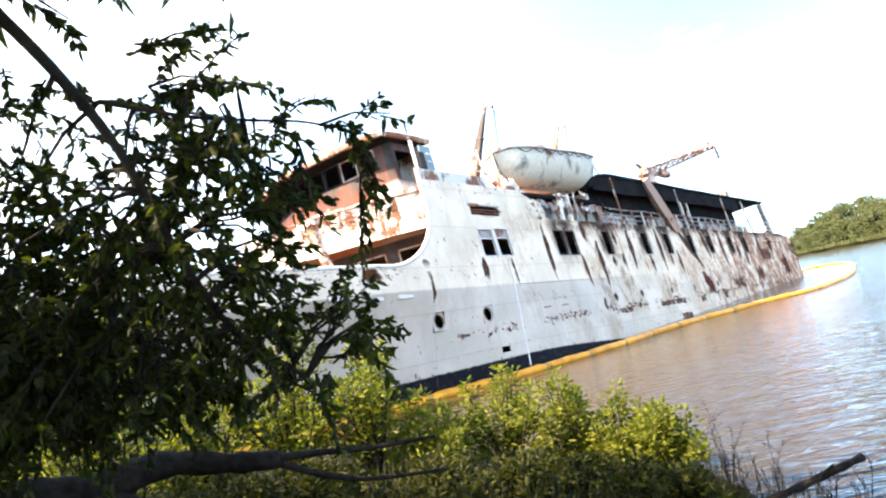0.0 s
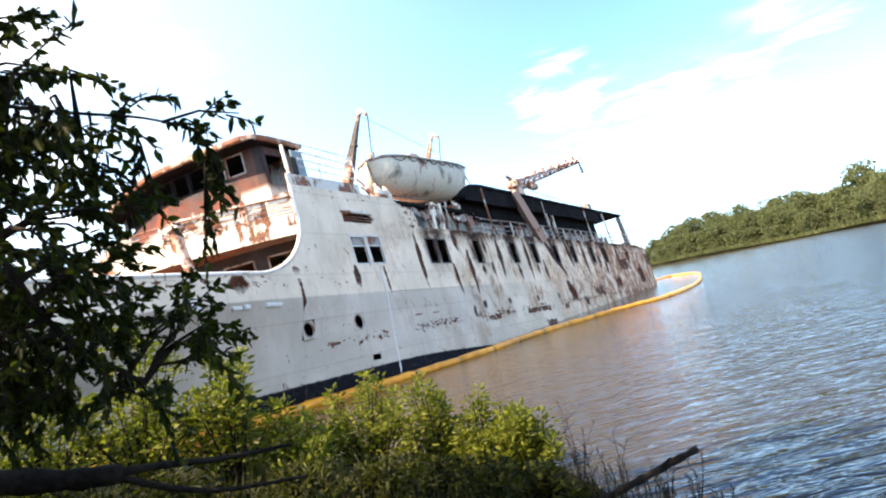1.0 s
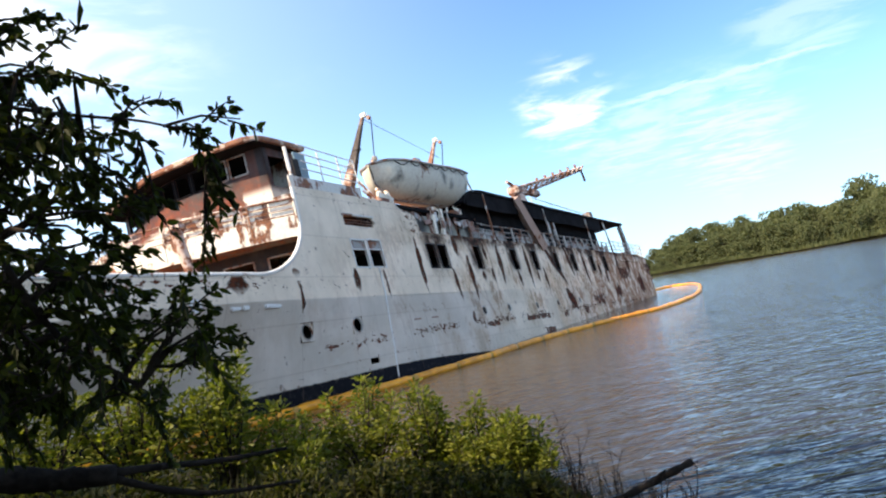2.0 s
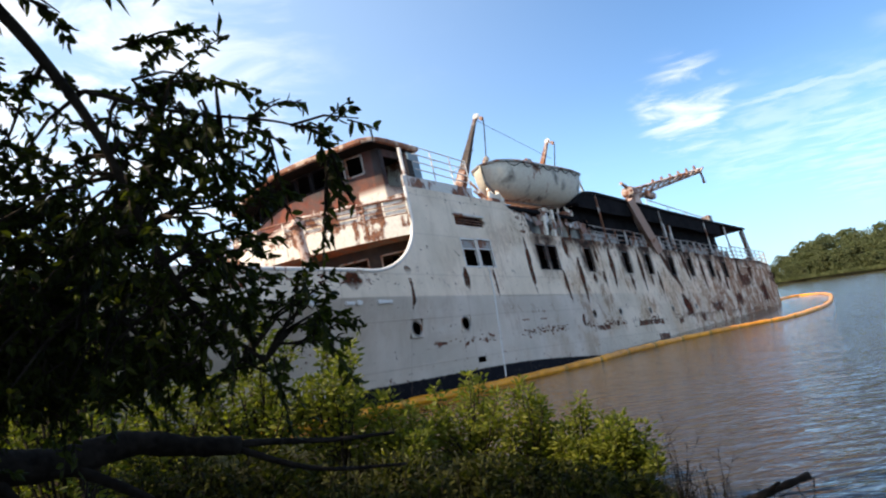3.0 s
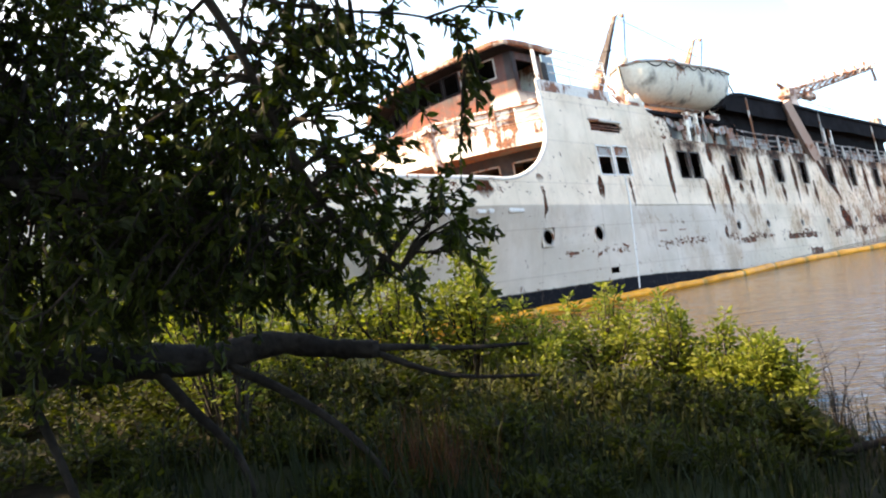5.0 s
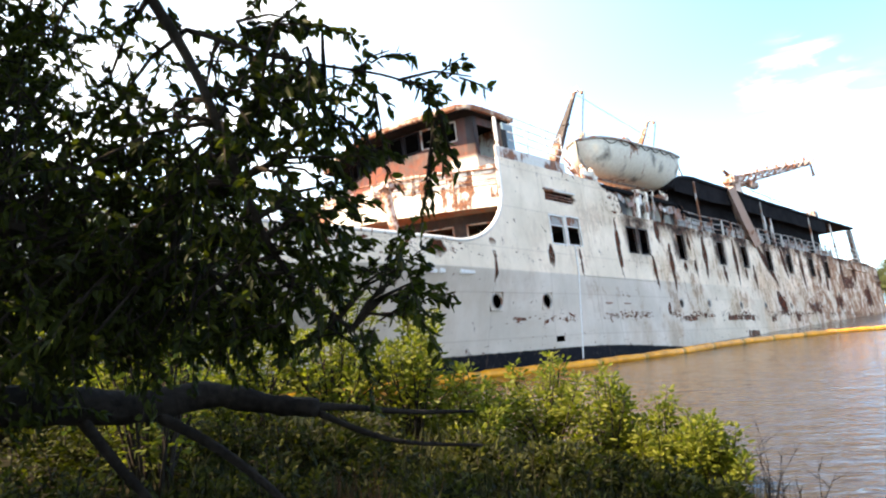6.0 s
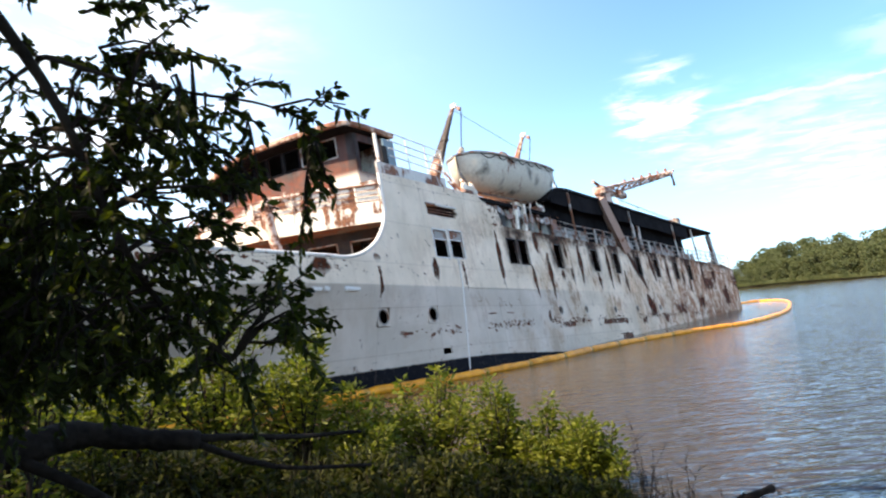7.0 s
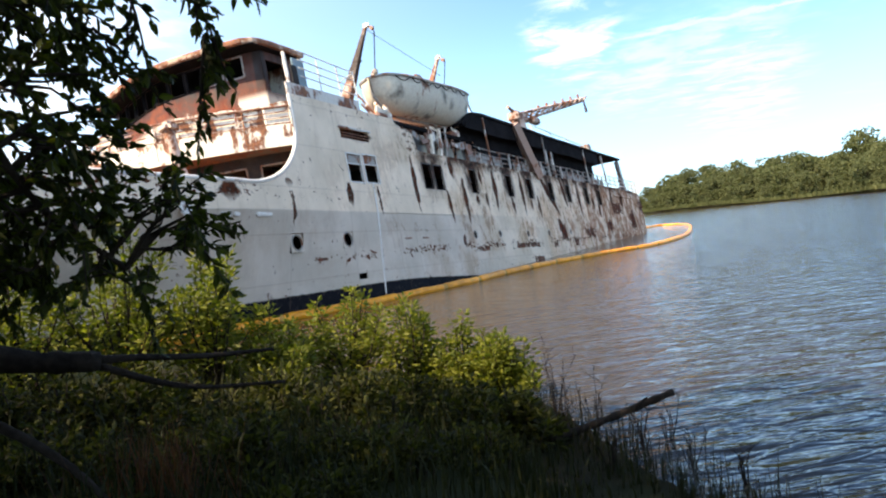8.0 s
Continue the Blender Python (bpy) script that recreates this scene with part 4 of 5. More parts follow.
def davit(x):
    ob = at_ship("davit", label="rusty steel lifeboat davit leaning outboard", category="davit", group="lifeboat davits")
    # box girder arm, narrowing upward, with a hooked head
    foot_x = x - 0.6
    a, b = Vector((foot_x, 2.0, 8.2)), Vector((x, 0.35, 11.75))
    bm = bmesh.new()
    rings = []
    for f, w, d in ((0, 0.17, 0.25), (0.35, 0.15, 0.20), (0.75, 0.085, 0.11), (1.0, 0.06, 0.07)):
        p = a.lerp(b, f)
        rings.append([bm.verts.new(p + Vector((sx * w, sy * d, sy * d * 0.45))) for sx, sy in ((-1, -1), (1, -1), (1, 1), (-1, 1))])
    for r, s in zip(rings, rings[1:]):
        for k in range(4):
            bm.faces.new((r[k], r[(k + 1) % 4], s[(k + 1) % 4], s[k]))
    bm.faces.new(rings[0]), bm.faces.new(rings[-1])
    bmesh.ops.bevel(bm, geom=bm.edges[:], offset=0.025, segments=1, affect="EDGES")
    arm = part("arm", bm, DAVIT_STEEL, ob)
    part("head", soft_box(x - 0.07, x + 0.07, 0.15, 0.45, 11.66, 11.92, 0.05), TRIM, arm, "white painted sheave head")
    part("sheave", tube(bmesh.new(), [(x - 0.06, 0.06, 11.6), (x + 0.06, 0.06, 11.6)], 0.09, 14), BROWN, arm)
    for f in (0.18, 0.4, 0.62):
        p = a.lerp(b, f)
        part("stiffener", soft_box(p.x - 0.19 + 0.1 * f, p.x + 0.19 - 0.1 * f, p.y - 0.2, p.y + 0.12, p.z - 0.05, p.z + 0.05, 0.015), DAVIT_STEEL, arm)
    # trackway foot and braces
    foot = bmesh.new()
    for dx in (-0.28, 0.22):
        tube(foot, [(foot_x + dx, 0.25, 7.6), (foot_x + dx, 1.2, 8.15), (foot_x + dx, 2.2, 9.0), (foot_x + dx, 3.2, 9.1)], [0.16, 0.17, 0.15, 0.1], 4)
        tube(foot, [(foot_x + dx, 2.2, 9.0), (foot_x + dx, 2.4, 7.6)], 0.1, 4)
    part("trackway", foot, DAVIT_STEEL, ob)
    part("cradle", soft_box(foot_x - 0.4, foot_x + 0.35, 0.0, 1.6, 7.62, 7.82, 0.05), BROWN, ob)
    # lit struts and bent plates round the foot
    r = random.Random(int(10 * x))
    for _ in range(9 if x < 5 else 3):
        p = Vector((foot_x + r.uniform(-0.5, 1.1), r.uniform(0.1, 0.9), 7.62))
        q = p + Vector((r.uniform(-0.5, 0.6), r.uniform(0.0, 0.5), r.uniform(0.4, 1.3)))
        part("strut", tube(bmesh.new(), [p, q], r.uniform(0.04, 0.09), 4), FRONT, ob, "sun-lit white strut with rust")
    for _ in range(4 if x < 5 else 1):
        x0, z0 = foot_x + r.uniform(-0.3, 1.2), 7.64 + r.uniform(0.0, 0.25)
        part("bracket", soft_box(x0, x0 + r.uniform(0.25, 0.5), 0.12, 0.2, z0, z0 + r.uniform(0.25, 0.5), 0.02, Matrix.Rotation(r.uniform(-0.5, 0.5), 4, "Y")), FRONT, ob)
    part("fall", tube(bmesh.new(), [(x + 0.05, 0.0, 11.5), (x + 0.85, 0.8, 10.2)], 0.025, 5), ROPE, ob)
    part("fall_block", soft_box(x + 0.74, x + 0.96, 0.7, 0.92, 10.0, 10.25, 0.05), STEEL, ob)
    return ob


def build_crane():
    crane = at_ship("deck_crane", label="rust-red cargo crane with lattice jib on the awning roof", category="crane")
    foot, tip = Vector((24.3, 2.0, 11.2)), Vector((33.1, -0.55, 13.15))
    part("pedestal", tube(bmesh.new(), [(24.4, 2.0, 9.2), (24.4, 2.0, 10.3), (24.3, 2.0, 11.2)], [0.55, 0.5, 0.42], 10), DAVIT, crane)
    part("slew_head", soft_box(23.5, 25.5, 1.6, 2.4, 10.95, 11.6, 0.1), DAVIT, crane)
    way = (tip - foot).normalized()
    across = way.cross(Vector((0, 0, 1))).normalized()
    up = across.cross(way)
    jib = bmesh.new()
    for s in (-1, 1):
        tube(jib, [foot + across * 0.26 * s - up * 0.26, tip + across * 0.12 * s - up * 0.10], 0.095, 5)
        tube(jib, [foot + across * 0.26 * s + up * 0.26, tip + across * 0.12 * s + up * 0.10], 0.095, 5)
    for k in range(12):
        f = (k + 0.5) / 12
        p, q = foot.lerp(tip, f), foot.lerp(tip, f + 0.07)
        for s in (-1, 1):
            tube(jib, [p + across * 0.24 * s - up * 0.14, q + across * 0.24 * s + up * 0.16], 0.07, 4)
        tube(jib, [p - across * 0.25, p + across * 0.25], 0.05, 4)
    part("jib", jib, DAVIT, crane, "orange rusted lattice jib")
    for k in range(6):
        p = foot.lerp(tip, 0.32 + 0.125 * k) + up * 0.3
        part("sheave_lug", soft_box(p.x - 0.12, p.x + 0.12, p.y - 0.08, p.y + 0.08, p.z - 0.1, p.z + 0.22, 0.04), BROWN, crane)
    part("counterweight", soft_box(25.4, 26.9, 1.2, 1.7, 10.9, 11.35, 0.08), DAVIT, crane)
    part("back_stay", tube(bmesh.new(), [(23.2, 2.1, 11.9), (24.6, 2.0, 11.5)], 0.12, 6), DAVIT, crane)
    part("back_stay", tube(bmesh.new(), [(23.0, 2.1, 10.6), (24.2, 2.0, 11.2)], 0.1, 6), DAVIT, crane)
    part("hook", tube(bmesh.new(), [tip + Vector((0.1, 0, 0.1)), tip + Vector((0.35, 0, -0.5)), tip + Vector((0.4, 0, -0.95))], [0.06, 0.09, 0.12], 6), BROWN, crane)


build_lifeboat()
first = davit(3.3)
second = davit(9.75)
build_crane()
line = at_ship("stay_wire", label="thin slack wire between the davit heads", category="wire")
part("wire", tube(bmesh.new(), smooth_line([(3.3, 0.3, 11.6), (6.5, 0.3, 11.2), (9.8, 0.4, 10.9)]), 0.012, 4), ROPE, line)


# ---------------------------------------------------------------- floating boom
def build_boom():
    way = smooth_line([(x, y, WATER_Z) for x, y in ((-7.5, 17.6), (-4.5, 20.0), (-1.75, 22.4), (1.15, 24.5), (5.2, 28.3), (8.4, 32.0), (11.9, 35.4), (15.7, 38.2), (19.5, 40.4), (24.0, 45.6),
                                                    (27.8, 51.2), (33.2, 60.5), (38.6, 70.5), (42.3, 79.0), (42.6, 83.6), (40.6, 83.0), (37.6, 79.2), (33.6, 73.6), (31.6, 70.4))], 30)
    run = [0.0]
    for a, b in zip(way, way[1:]):
        run.append(run[-1] + (b - a).length)
    where = lambda s: Vector([float(np.interp(s, run, [p[k] for p in way])) for k in range(3)])
    boom = tagged(new("containment_boom"), "yellow floating oil boom in linked sections", "boom")
    s, k = 0.0, 0
    rng = random.Random(4)
    while s + 2.6 < run[-1]:
        pts = [where(s + 2.45 * f) + Vector((0, 0, 0.06 + 0.02 * rng.uniform(-1, 1))) for f in (0, 0.05, 0.12, 0.3, 0.5, 0.7, 0.88, 0.95, 1)]
        r = 0.158 + 0.012 * rng.uniform(-1, 1)
        float_ = part("float", tube(bmesh.new(), pts, [r * q for q in (0.86, 0.95, 0.98, 1, 0.98, 1, 0.98, 0.95, 0.86)], 10), YELLOW, boom, smooth=True)
        a, b = where(s + 2.42), where(s + 2.63)
        part("coupling", tube(bmesh.new(), [a + Vector((0, 0, 0.05)), b + Vector((0, 0, 0.05))], 0.15, 8), BOOM_JOINT, float_)
        s += 2.6
        k += 1


build_boom()


# ---------------------------------------------------------------- plants
class Foliage:
    """Collects many leaves into one mesh."""

    def __init__(self, seed):
        self.rng, self.verts, self.faces = random.Random(seed), [], []

    def leaf(self, root, way, length, width, droop=0.25, coarse=False):
        r = self.rng
        way = way.normalized()
        flat = way.cross(Vector((r.uniform(-1, 1), r.uniform(-1, 1), r.uniform(-0.4, 1)))).normalized()
        down = Vector((0, 0, -droop * length))
        fold = way.cross(flat) * width * 0.2
        b = len(self.verts)
        if coarse:
            mid = root + way * length * 0.45
            self.verts += [root, mid + flat * width * 0.5 + fold, mid - flat * width * 0.5 + fold, mid, root + way * length + down]
            self.faces += [(b, b + 3, b + 1), (b, b + 2, b + 3), (b + 1, b + 3, b + 4), (b + 3, b + 2, b + 4)]
            return
        one, two = root + way * length * 0.28 + down * 0.1, root + way * length * 0.66 + down * 0.5
        self.verts += [root, one + flat * width * 0.45 + fold, one, one - flat * width * 0.45 + fold,
                       two + flat * width * 0.40 + fold, two, two - flat * width * 0.40 + fold, root + way * length + down]
        self.faces += [(b, b + 2, b + 1), (b, b + 3, b + 2), (b + 1, b + 2, b + 5, b + 4), (b + 2, b + 3, b + 6, b + 5), (b + 4, b + 5, b + 7), (b + 5, b + 6, b + 7)]

    def flake(self, middle, way, size):
        """A small tuft seen from far off: one folded leaf-shaped face."""
        r = self.rng
        way = way.normalized()
        flat = way.cross(Vector((r.uniform(-1, 1), r.uniform(-1, 1), r.uniform(-1, 1)))).normalized()
        b = len(self.verts)
        self.verts += [middle - way * size * 0.5, middle + flat * size * 0.4, middle + way * size * 0.5, middle - flat * size * 0.4 + way * size * 0.1]
        self.faces += [(b, b + 1, b + 2), (b, b + 2, b + 3)]

    def unit(self):
        r = self.rng
        while True:
            v = Vector((r.uniform(-1, 1), r.uniform(-1, 1), r.uniform(-1, 1)))
            if 0.05 < v.length < 1:
                return v.normalized()

    def made(self, name, mat, parent, label="", stuff=False):
        data = bpy.data.meshes.new(name)
        data.from_pydata([tuple(v) for v in self.verts], [], self.faces)
        data.materials.append(mat)
        ob = new(name, data)
        ob.parent = parent
        return tagged(ob, label, kind="stuff" if stuff else "")


def overhanging_tree():
    """The tree at the camera's left: a leaning trunk, a limb that hangs out over the bank, twigs and narrow leaves."""
    tree = tagged(new("willow_tree"), "overhanging willow tree with dark narrow leaves", "tree")
    part("trunk", tube(bmesh.new(), smooth_line([(-4.3, 3.3, 0.4), (-4.2, 3.2, 1.6), (-4.0, 3.0, 2.9), (-3.6, 2.7, 4.2), (-3.2, 2.3, 5.6), (-2.9, 1.8, 7.0)]), [0.26 - 0.006 * k for k in range(26)], 12), BARK, tree, smooth=True)
    limb = smooth_line([(-3.55, 2.65, 4.3), (-2.6, 2.45, 4.75), (-1.85, 2.45, 4.5), (-1.54, 2.52, 4.10), (-1.37, 2.58, 3.83), (-1.25, 2.66, 3.57), (-1.18, 2.85, 3.22), (-1.06, 3.03, 2.86), (-0.82, 3.16, 2.6)])
    part("limb", tube(bmesh.new(), limb, [0.034 - 0.0006 * k for k in range(len(limb))], 8), BARK, tree, smooth=True)
    upper = smooth_line([(-1.3, 2.66, 3.78), (-1.05, 2.82, 3.72), (-0.85, 2.95, 3.7), (-0.62, 3.0, 3.66), (-0.42, 3.0, 3.58)])
    part("limb", tube(bmesh.new(), upper, [0.010 - 0.0003 * k for k in range(len(upper))], 6), BARK, tree)
    lower = smooth_line([(-3.9, 3.0, 3.2), (-3.0, 3.0, 3.3), (-2.2, 3.1, 3.1), (-1.5, 3.2, 2.9)])
    part("limb", tube(bmesh.new(), lower, [0.05 - 0.0025 * k for k in range(len(lower))], 6), BARK, tree)
    leaves, twigs = Foliage(11), bmesh.new()
    r = leaves.rng
    stems = limb[8:] + upper + lower

    def spray(p, way, length, count):
        q = p + way * length + Vector((0, 0, -0.15 * length))
        mid = (p + q) / 2 + Vector((0, 0, 0.06 * length))
        tube(twigs, [p, mid, q], [0.006, 0.004, 0.002], 3)
        for k in range(count):
            f = 0.12 + 0.88 * k / count
            root = p.lerp(mid, f * 2) if f < 0.5 else mid.lerp(q, f * 2 - 1)
            out = (way * 0.6 + leaves.unit() * 0.75 + Vector((0, 0, -0.1)))
            leaves.leaf(root, out, r.uniform(0.032, 0.066), r.uniform(0.019, 0.034))

    # where the crown is thick and where it thins: middle, half size, sprays
    for middle, half, count in (((-2.9, 3.3, 3.85), (0.45, 0.4, 0.75), 440), ((-2.3, 3.3, 3.05), (0.75, 0.7, 0.5), 430), ((-3.5, 3.3, 3.2), (0.9, 0.8, 1.0), 500), ((-1.2, 2.88, 3.5), (0.34, 0.28, 0.46), 105),
                                ((-2.9, 2.7, 3.95), (0.3, 0.45, 0.4), 80), ((-1.15, 3.1, 2.85), (0.30, 0.25, 0.28), 85), ((-1.95, 3.1, 3.75), (0.28, 0.3, 0.45), 40), ((-1.65, 3.2, 3.05), (0.35, 0.35, 0.4), 135), ((-2.3, 3.2, 2.8), (0.8, 0.8, 0.2), 110),
                                ((-1.02, 2.95, 3.62), (0.22, 0.2, 0.2), 30), ((-0.74, 3.12, 2.74), (0.20, 0.12, 0.15), 30)):
        for _ in range(count):
            p = Vector([c + h * r.uniform(-1, 1) for c, h in zip(middle, half)])
            near = min(stems, key=lambda s: (s - p).length)
            if r.random() < 0.25:
                tube(twigs, [near, (near + p) / 2 + Vector((0, 0, 0.04)), p], [0.012, 0.008, 0.005], 4)
            way = (leaves.unit() + (p - near).normalized() * 0.8 + Vector((0.3, 0, -0.1))).normalized()
            spray(p, way, r.uniform(0.16, 0.34), r.randint(14, 23))
    # the two fingers that reach out over the water
    for a, b, n in (((-0.74, 3.0, 3.66), (-0.58, 3.0, 3.76), 4), ((-0.66, 3.0, 3.62), (-0.63, 3.03, 3.42), 5), ((-0.55, 3.0, 3.63), (-0.24, 3.0, 3.62), 6), ((-0.42, 3.0, 3.58), (-0.34, 3.02, 3.30), 6),
                    ((-0.40, 3.0, 3.45), (-0.47, 3.05, 3.10), 6), ((-0.8, 3.0, 3.5), (-0.6, 3.05, 3.25), 5), ((-1.25, 2.9, 4.05), (-0.90, 3.0, 4.14), 7), ((-1.2, 2.9, 3.9), (-0.95, 3.0, 3.92), 6), ((-1.52, 2.5, 4.2), (-1.30, 2.52, 4.05), 4), ((-1.42, 2.5, 4.3), (-1.12, 2.55, 4.17), 6)):
        a, b = Vector(a), Vector(b)
        tube(twigs, [a, (a + b) / 2 + Vector((0, 0, 0.03)), b], [0.008, 0.006, 0.003], 4)
        for k in range(n):
            spray(a.lerp(b, k / n), (leaves.unit() * 0.7 + (b - a).normalized()).normalized(), r.uniform(0.1, 0.17), r.randint(9, 13))
    # more crown above and behind, added out of view to shade the bank
    for _ in range(650):
        p = Vector((-2.5 + 2.2 * r.uniform(-1, 1), 3.9 + 1.6 * r.uniform(-1, 1), 6.9 + 0.7 * r.uniform(-1, 1)))
        for _ in range(8):
            leaves.leaf(p + leaves.unit() * 0.3, leaves.unit(), 0.19, 0.075, 0.25, True)
    for _ in range(1000):
        p = Vector((-3.6 + 2.6 * r.uniform(-1, 1), 1.6 + 2.8 * r.uniform(-1, 1), 6.3 + 1.3 * r.uniform(-1, 1)))
        for _ in range(8):
            leaves.leaf(p + leaves.unit() * 0.3, leaves.unit(), 0.19, 0.075, 0.25, True)
    for _ in range(800):
        p = Vector((-0.2 + 3.0 * r.uniform(-1, 1), 2.2 + 1.9 * r.uniform(-1, 1), 7.0 + 0.8 * r.uniform(-1, 1)))
        for _ in range(8):
            leaves.leaf(p + leaves.unit() * 0.3, leaves.unit(), 0.19, 0.075, 0.25, True)
    tagged(part("twig_tangle", twigs, BARK, tree), kind="stuff")
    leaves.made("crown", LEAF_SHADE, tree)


def fallen_bough():
    bough = tagged(new("fallen_bough"), "thick grey bough lying level across the bank undergrowth", "branch")
    log = smooth_line([(-4.15, 2.6, 2.25), (-3.61, 3.09, 2.3), (-2.92, 4.0, 2.22), (-2.49, 4.39, 2.14), (-2.16, 4.68, 2.17), (-1.8, 4.87, 2.07), (-1.52, 5.0, 2.02)])
    n = len(log)
    r = random.Random(3)
    part("stem", tube(bmesh.new(), log, [0.145 - 0.092 * (k / n) + 0.012 * r.uniform(-1, 1) for k in range(n)], 14), DEADWOOD, bough, smooth=True)
    for pts, rad in (([(-1.55, 5.0, 2.03), (-1.31, 5.16, 1.99), (-0.95, 5.43, 1.91), (-0.5, 5.7, 1.86)], 0.03), ([(-1.55, 5.0, 2.0), (-1.22, 5.05, 1.84), (-0.93, 5.2, 1.73), (-0.42, 5.44, 1.65)], 0.026),
                     ([(-2.42, 4.42, 2.1), (-1.99, 4.46, 1.85), (-1.56, 4.44, 1.51), (-1.2, 4.3, 1.1)], 0.038), ([(-2.72, 4.15, 2.12), (-2.48, 4.12, 1.86), (-2.19, 4.08, 1.55), (-2.05, 4.0, 1.1)], 0.04),
                     ([(-3.2, 3.6, 2.2), (-2.95, 3.5, 1.8), (-2.6, 3.3, 1.3), (-2.4, 3.2, 0.9)], 0.028)):
        line = smooth_line(pts)
        part("side_branch", tube(bmesh.new(), line, [rad * (1 - 0.6 * k / len(line)) for k in range(len(line))], 8), DEADWOOD, bough, smooth=True)


def shrub(x, y, high, wide, seed, count=1100, mat=None, label="sunlit yellow-green leafy shrub on the bank"):
    """Upright leafy shoots of uneven height from one root."""
    root = near_shore(x, y) - 0.05
    ob = tagged(new("shrub"), label, "shrub", "bank shrubs")
    ob.location = (x, y, root)
    tall = high - root
    grow = 1.0 if y > 6.8 else 0.75
    fol, stems = Foliage(seed), bmesh.new()
    r = fol.rng
    shoots = 30
    for k in range(shoots):
        a, f = r.uniform(0, 2 * math.pi), r.random() ** 0.6
        h = tall * (1 - 0.5 * f**2) * r.uniform(0.55, 1.06)
        c = Vector((wide * f * math.cos(a), wide * f * math.sin(a), h))
        way = Vector((0.35 * math.cos(a) * f + 0.2 * r.uniform(-1, 1), 0.35 * math.sin(a) * f + 0.2 * r.uniform(-1, 1), 1)).normalized()
        line = smooth_line([(0.1 * math.cos(a), 0.1 * math.sin(a), 0), (0.6 * c.x, 0.6 * c.y, 0.5 * h), tuple(c - way * 0.25), tuple(c)], 4)
        thin = [0.016 - 0.013 * j / len(line) for j in range(len(line))]
        if k < 7:
            part("stem", tube(bmesh.new(), line, thin, 5), BARK, ob)
        else:
            tube(stems, line, thin, 4)
        # leaves stand off the shoot and off short side twigs, closer together towards its tip
        n = count // shoots
        for j in range(n):
            g = 1 - 0.92 * (j / n) ** 1.1
            p = line[min(len(line) - 1, int(g * (len(line) - 1)))].lerp(line[min(len(line) - 1, int(g * (len(line) - 1)) + 1)], (g * (len(line) - 1)) % 1)
            v = fol.unit()
            v.z = 0.35 * v.z + 0.25
            p = p + v * r.uniform(0.0, 0.26) * (1.15 - 0.75 * g) * (0.7 + 0.5 * wide)
            p.z = max(p.z, 0.05)
            fol.leaf(p, v + Vector((0, 0, 0.25 + 0.6 * max(0.0, g - 0.8) * 5)) + fol.unit() * 0.4, grow * r.uniform(0.06, 0.13), grow * r.uniform(0.028, 0.052))
    tagged(part("twig_tangle", stems, BARK, ob), kind="stuff")
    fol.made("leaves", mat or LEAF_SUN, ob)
    return ob


def build_shrubs():
    rows = (
        (-7.2, 7.0, 3.0, 1.1), (-5.6, 7.6, 2.7, 1.0), (-4.4, 8.0, 2.5, 0.9), (-3.4, 8.5, 2.85, 0.85), (-2.5, 8.9, 3.15, 0.75), (-1.5, 9.1, 2.85, 0.6), (-0.75, 9.3, 1.9, 0.7),
        (0.2, 9.9, 2.1, 0.7), (0.95, 9.7, 1.75, 0.6), (1.6, 9.6, 1.45, 0.55), (2.1, 9.0, 1.3, 0.45),
        (-5.4, 5.6, 2.1, 0.9), (-4.0, 6.2, 1.95, 0.9), (-2.9, 6.6, 1.85, 0.8), (-1.8, 6.9, 1.7, 0.75), (-0.8, 7.3, 1.45, 0.7), (0.2, 7.5, 1.25, 0.65), (1.1, 7.6, 1.1, 0.6),
        (-2.2, 5.3, 1.6, 0.7), (-1.0, 5.6, 1.45, 0.65), (0.1, 5.7, 1.25, 0.6), (-3.6, 4.9, 1.75, 0.7), (-2.9, 3.9, 1.5, 0.5), (-4.6, 4.2, 1.9, 0.7),
        (1.0, 6.0, 0.95, 0.5), (1.6, 7.0, 0.95, 0.5), (-0.4, 4.7, 1.2, 0.5), (-1.6, 4.4, 1.25, 0.5),
    )
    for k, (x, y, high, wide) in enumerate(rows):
        # nearer rows take the leaf colour that is darkened for shade
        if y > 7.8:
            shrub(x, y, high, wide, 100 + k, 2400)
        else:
            shrub(x, y, high, wide, 100 + k, 2600, LEAF_LOW_SHADED, "green undergrowth by the fallen bough, leaf colour darkened for shade")
    # taller growth at the back, behind the hanging willow
    for k, (x, y, high, wide) in enumerate(((-6.6, 8.9, 4.0, 1.2), (-8.6, 8.4, 4.4, 1.5), (-5.0, 9.4, 3.6, 1.0), (-10.5, 8.0, 4.6, 1.8), (-7.6, 6.4, 3.6, 1.3), (-3.1, 5.7, 4.2, 0.75), (-3.9, 6.6, 4.0, 0.8))):
        shrub(x, y, high, wide, 200 + k, 2600, None, "tall bright green bush behind the willow")


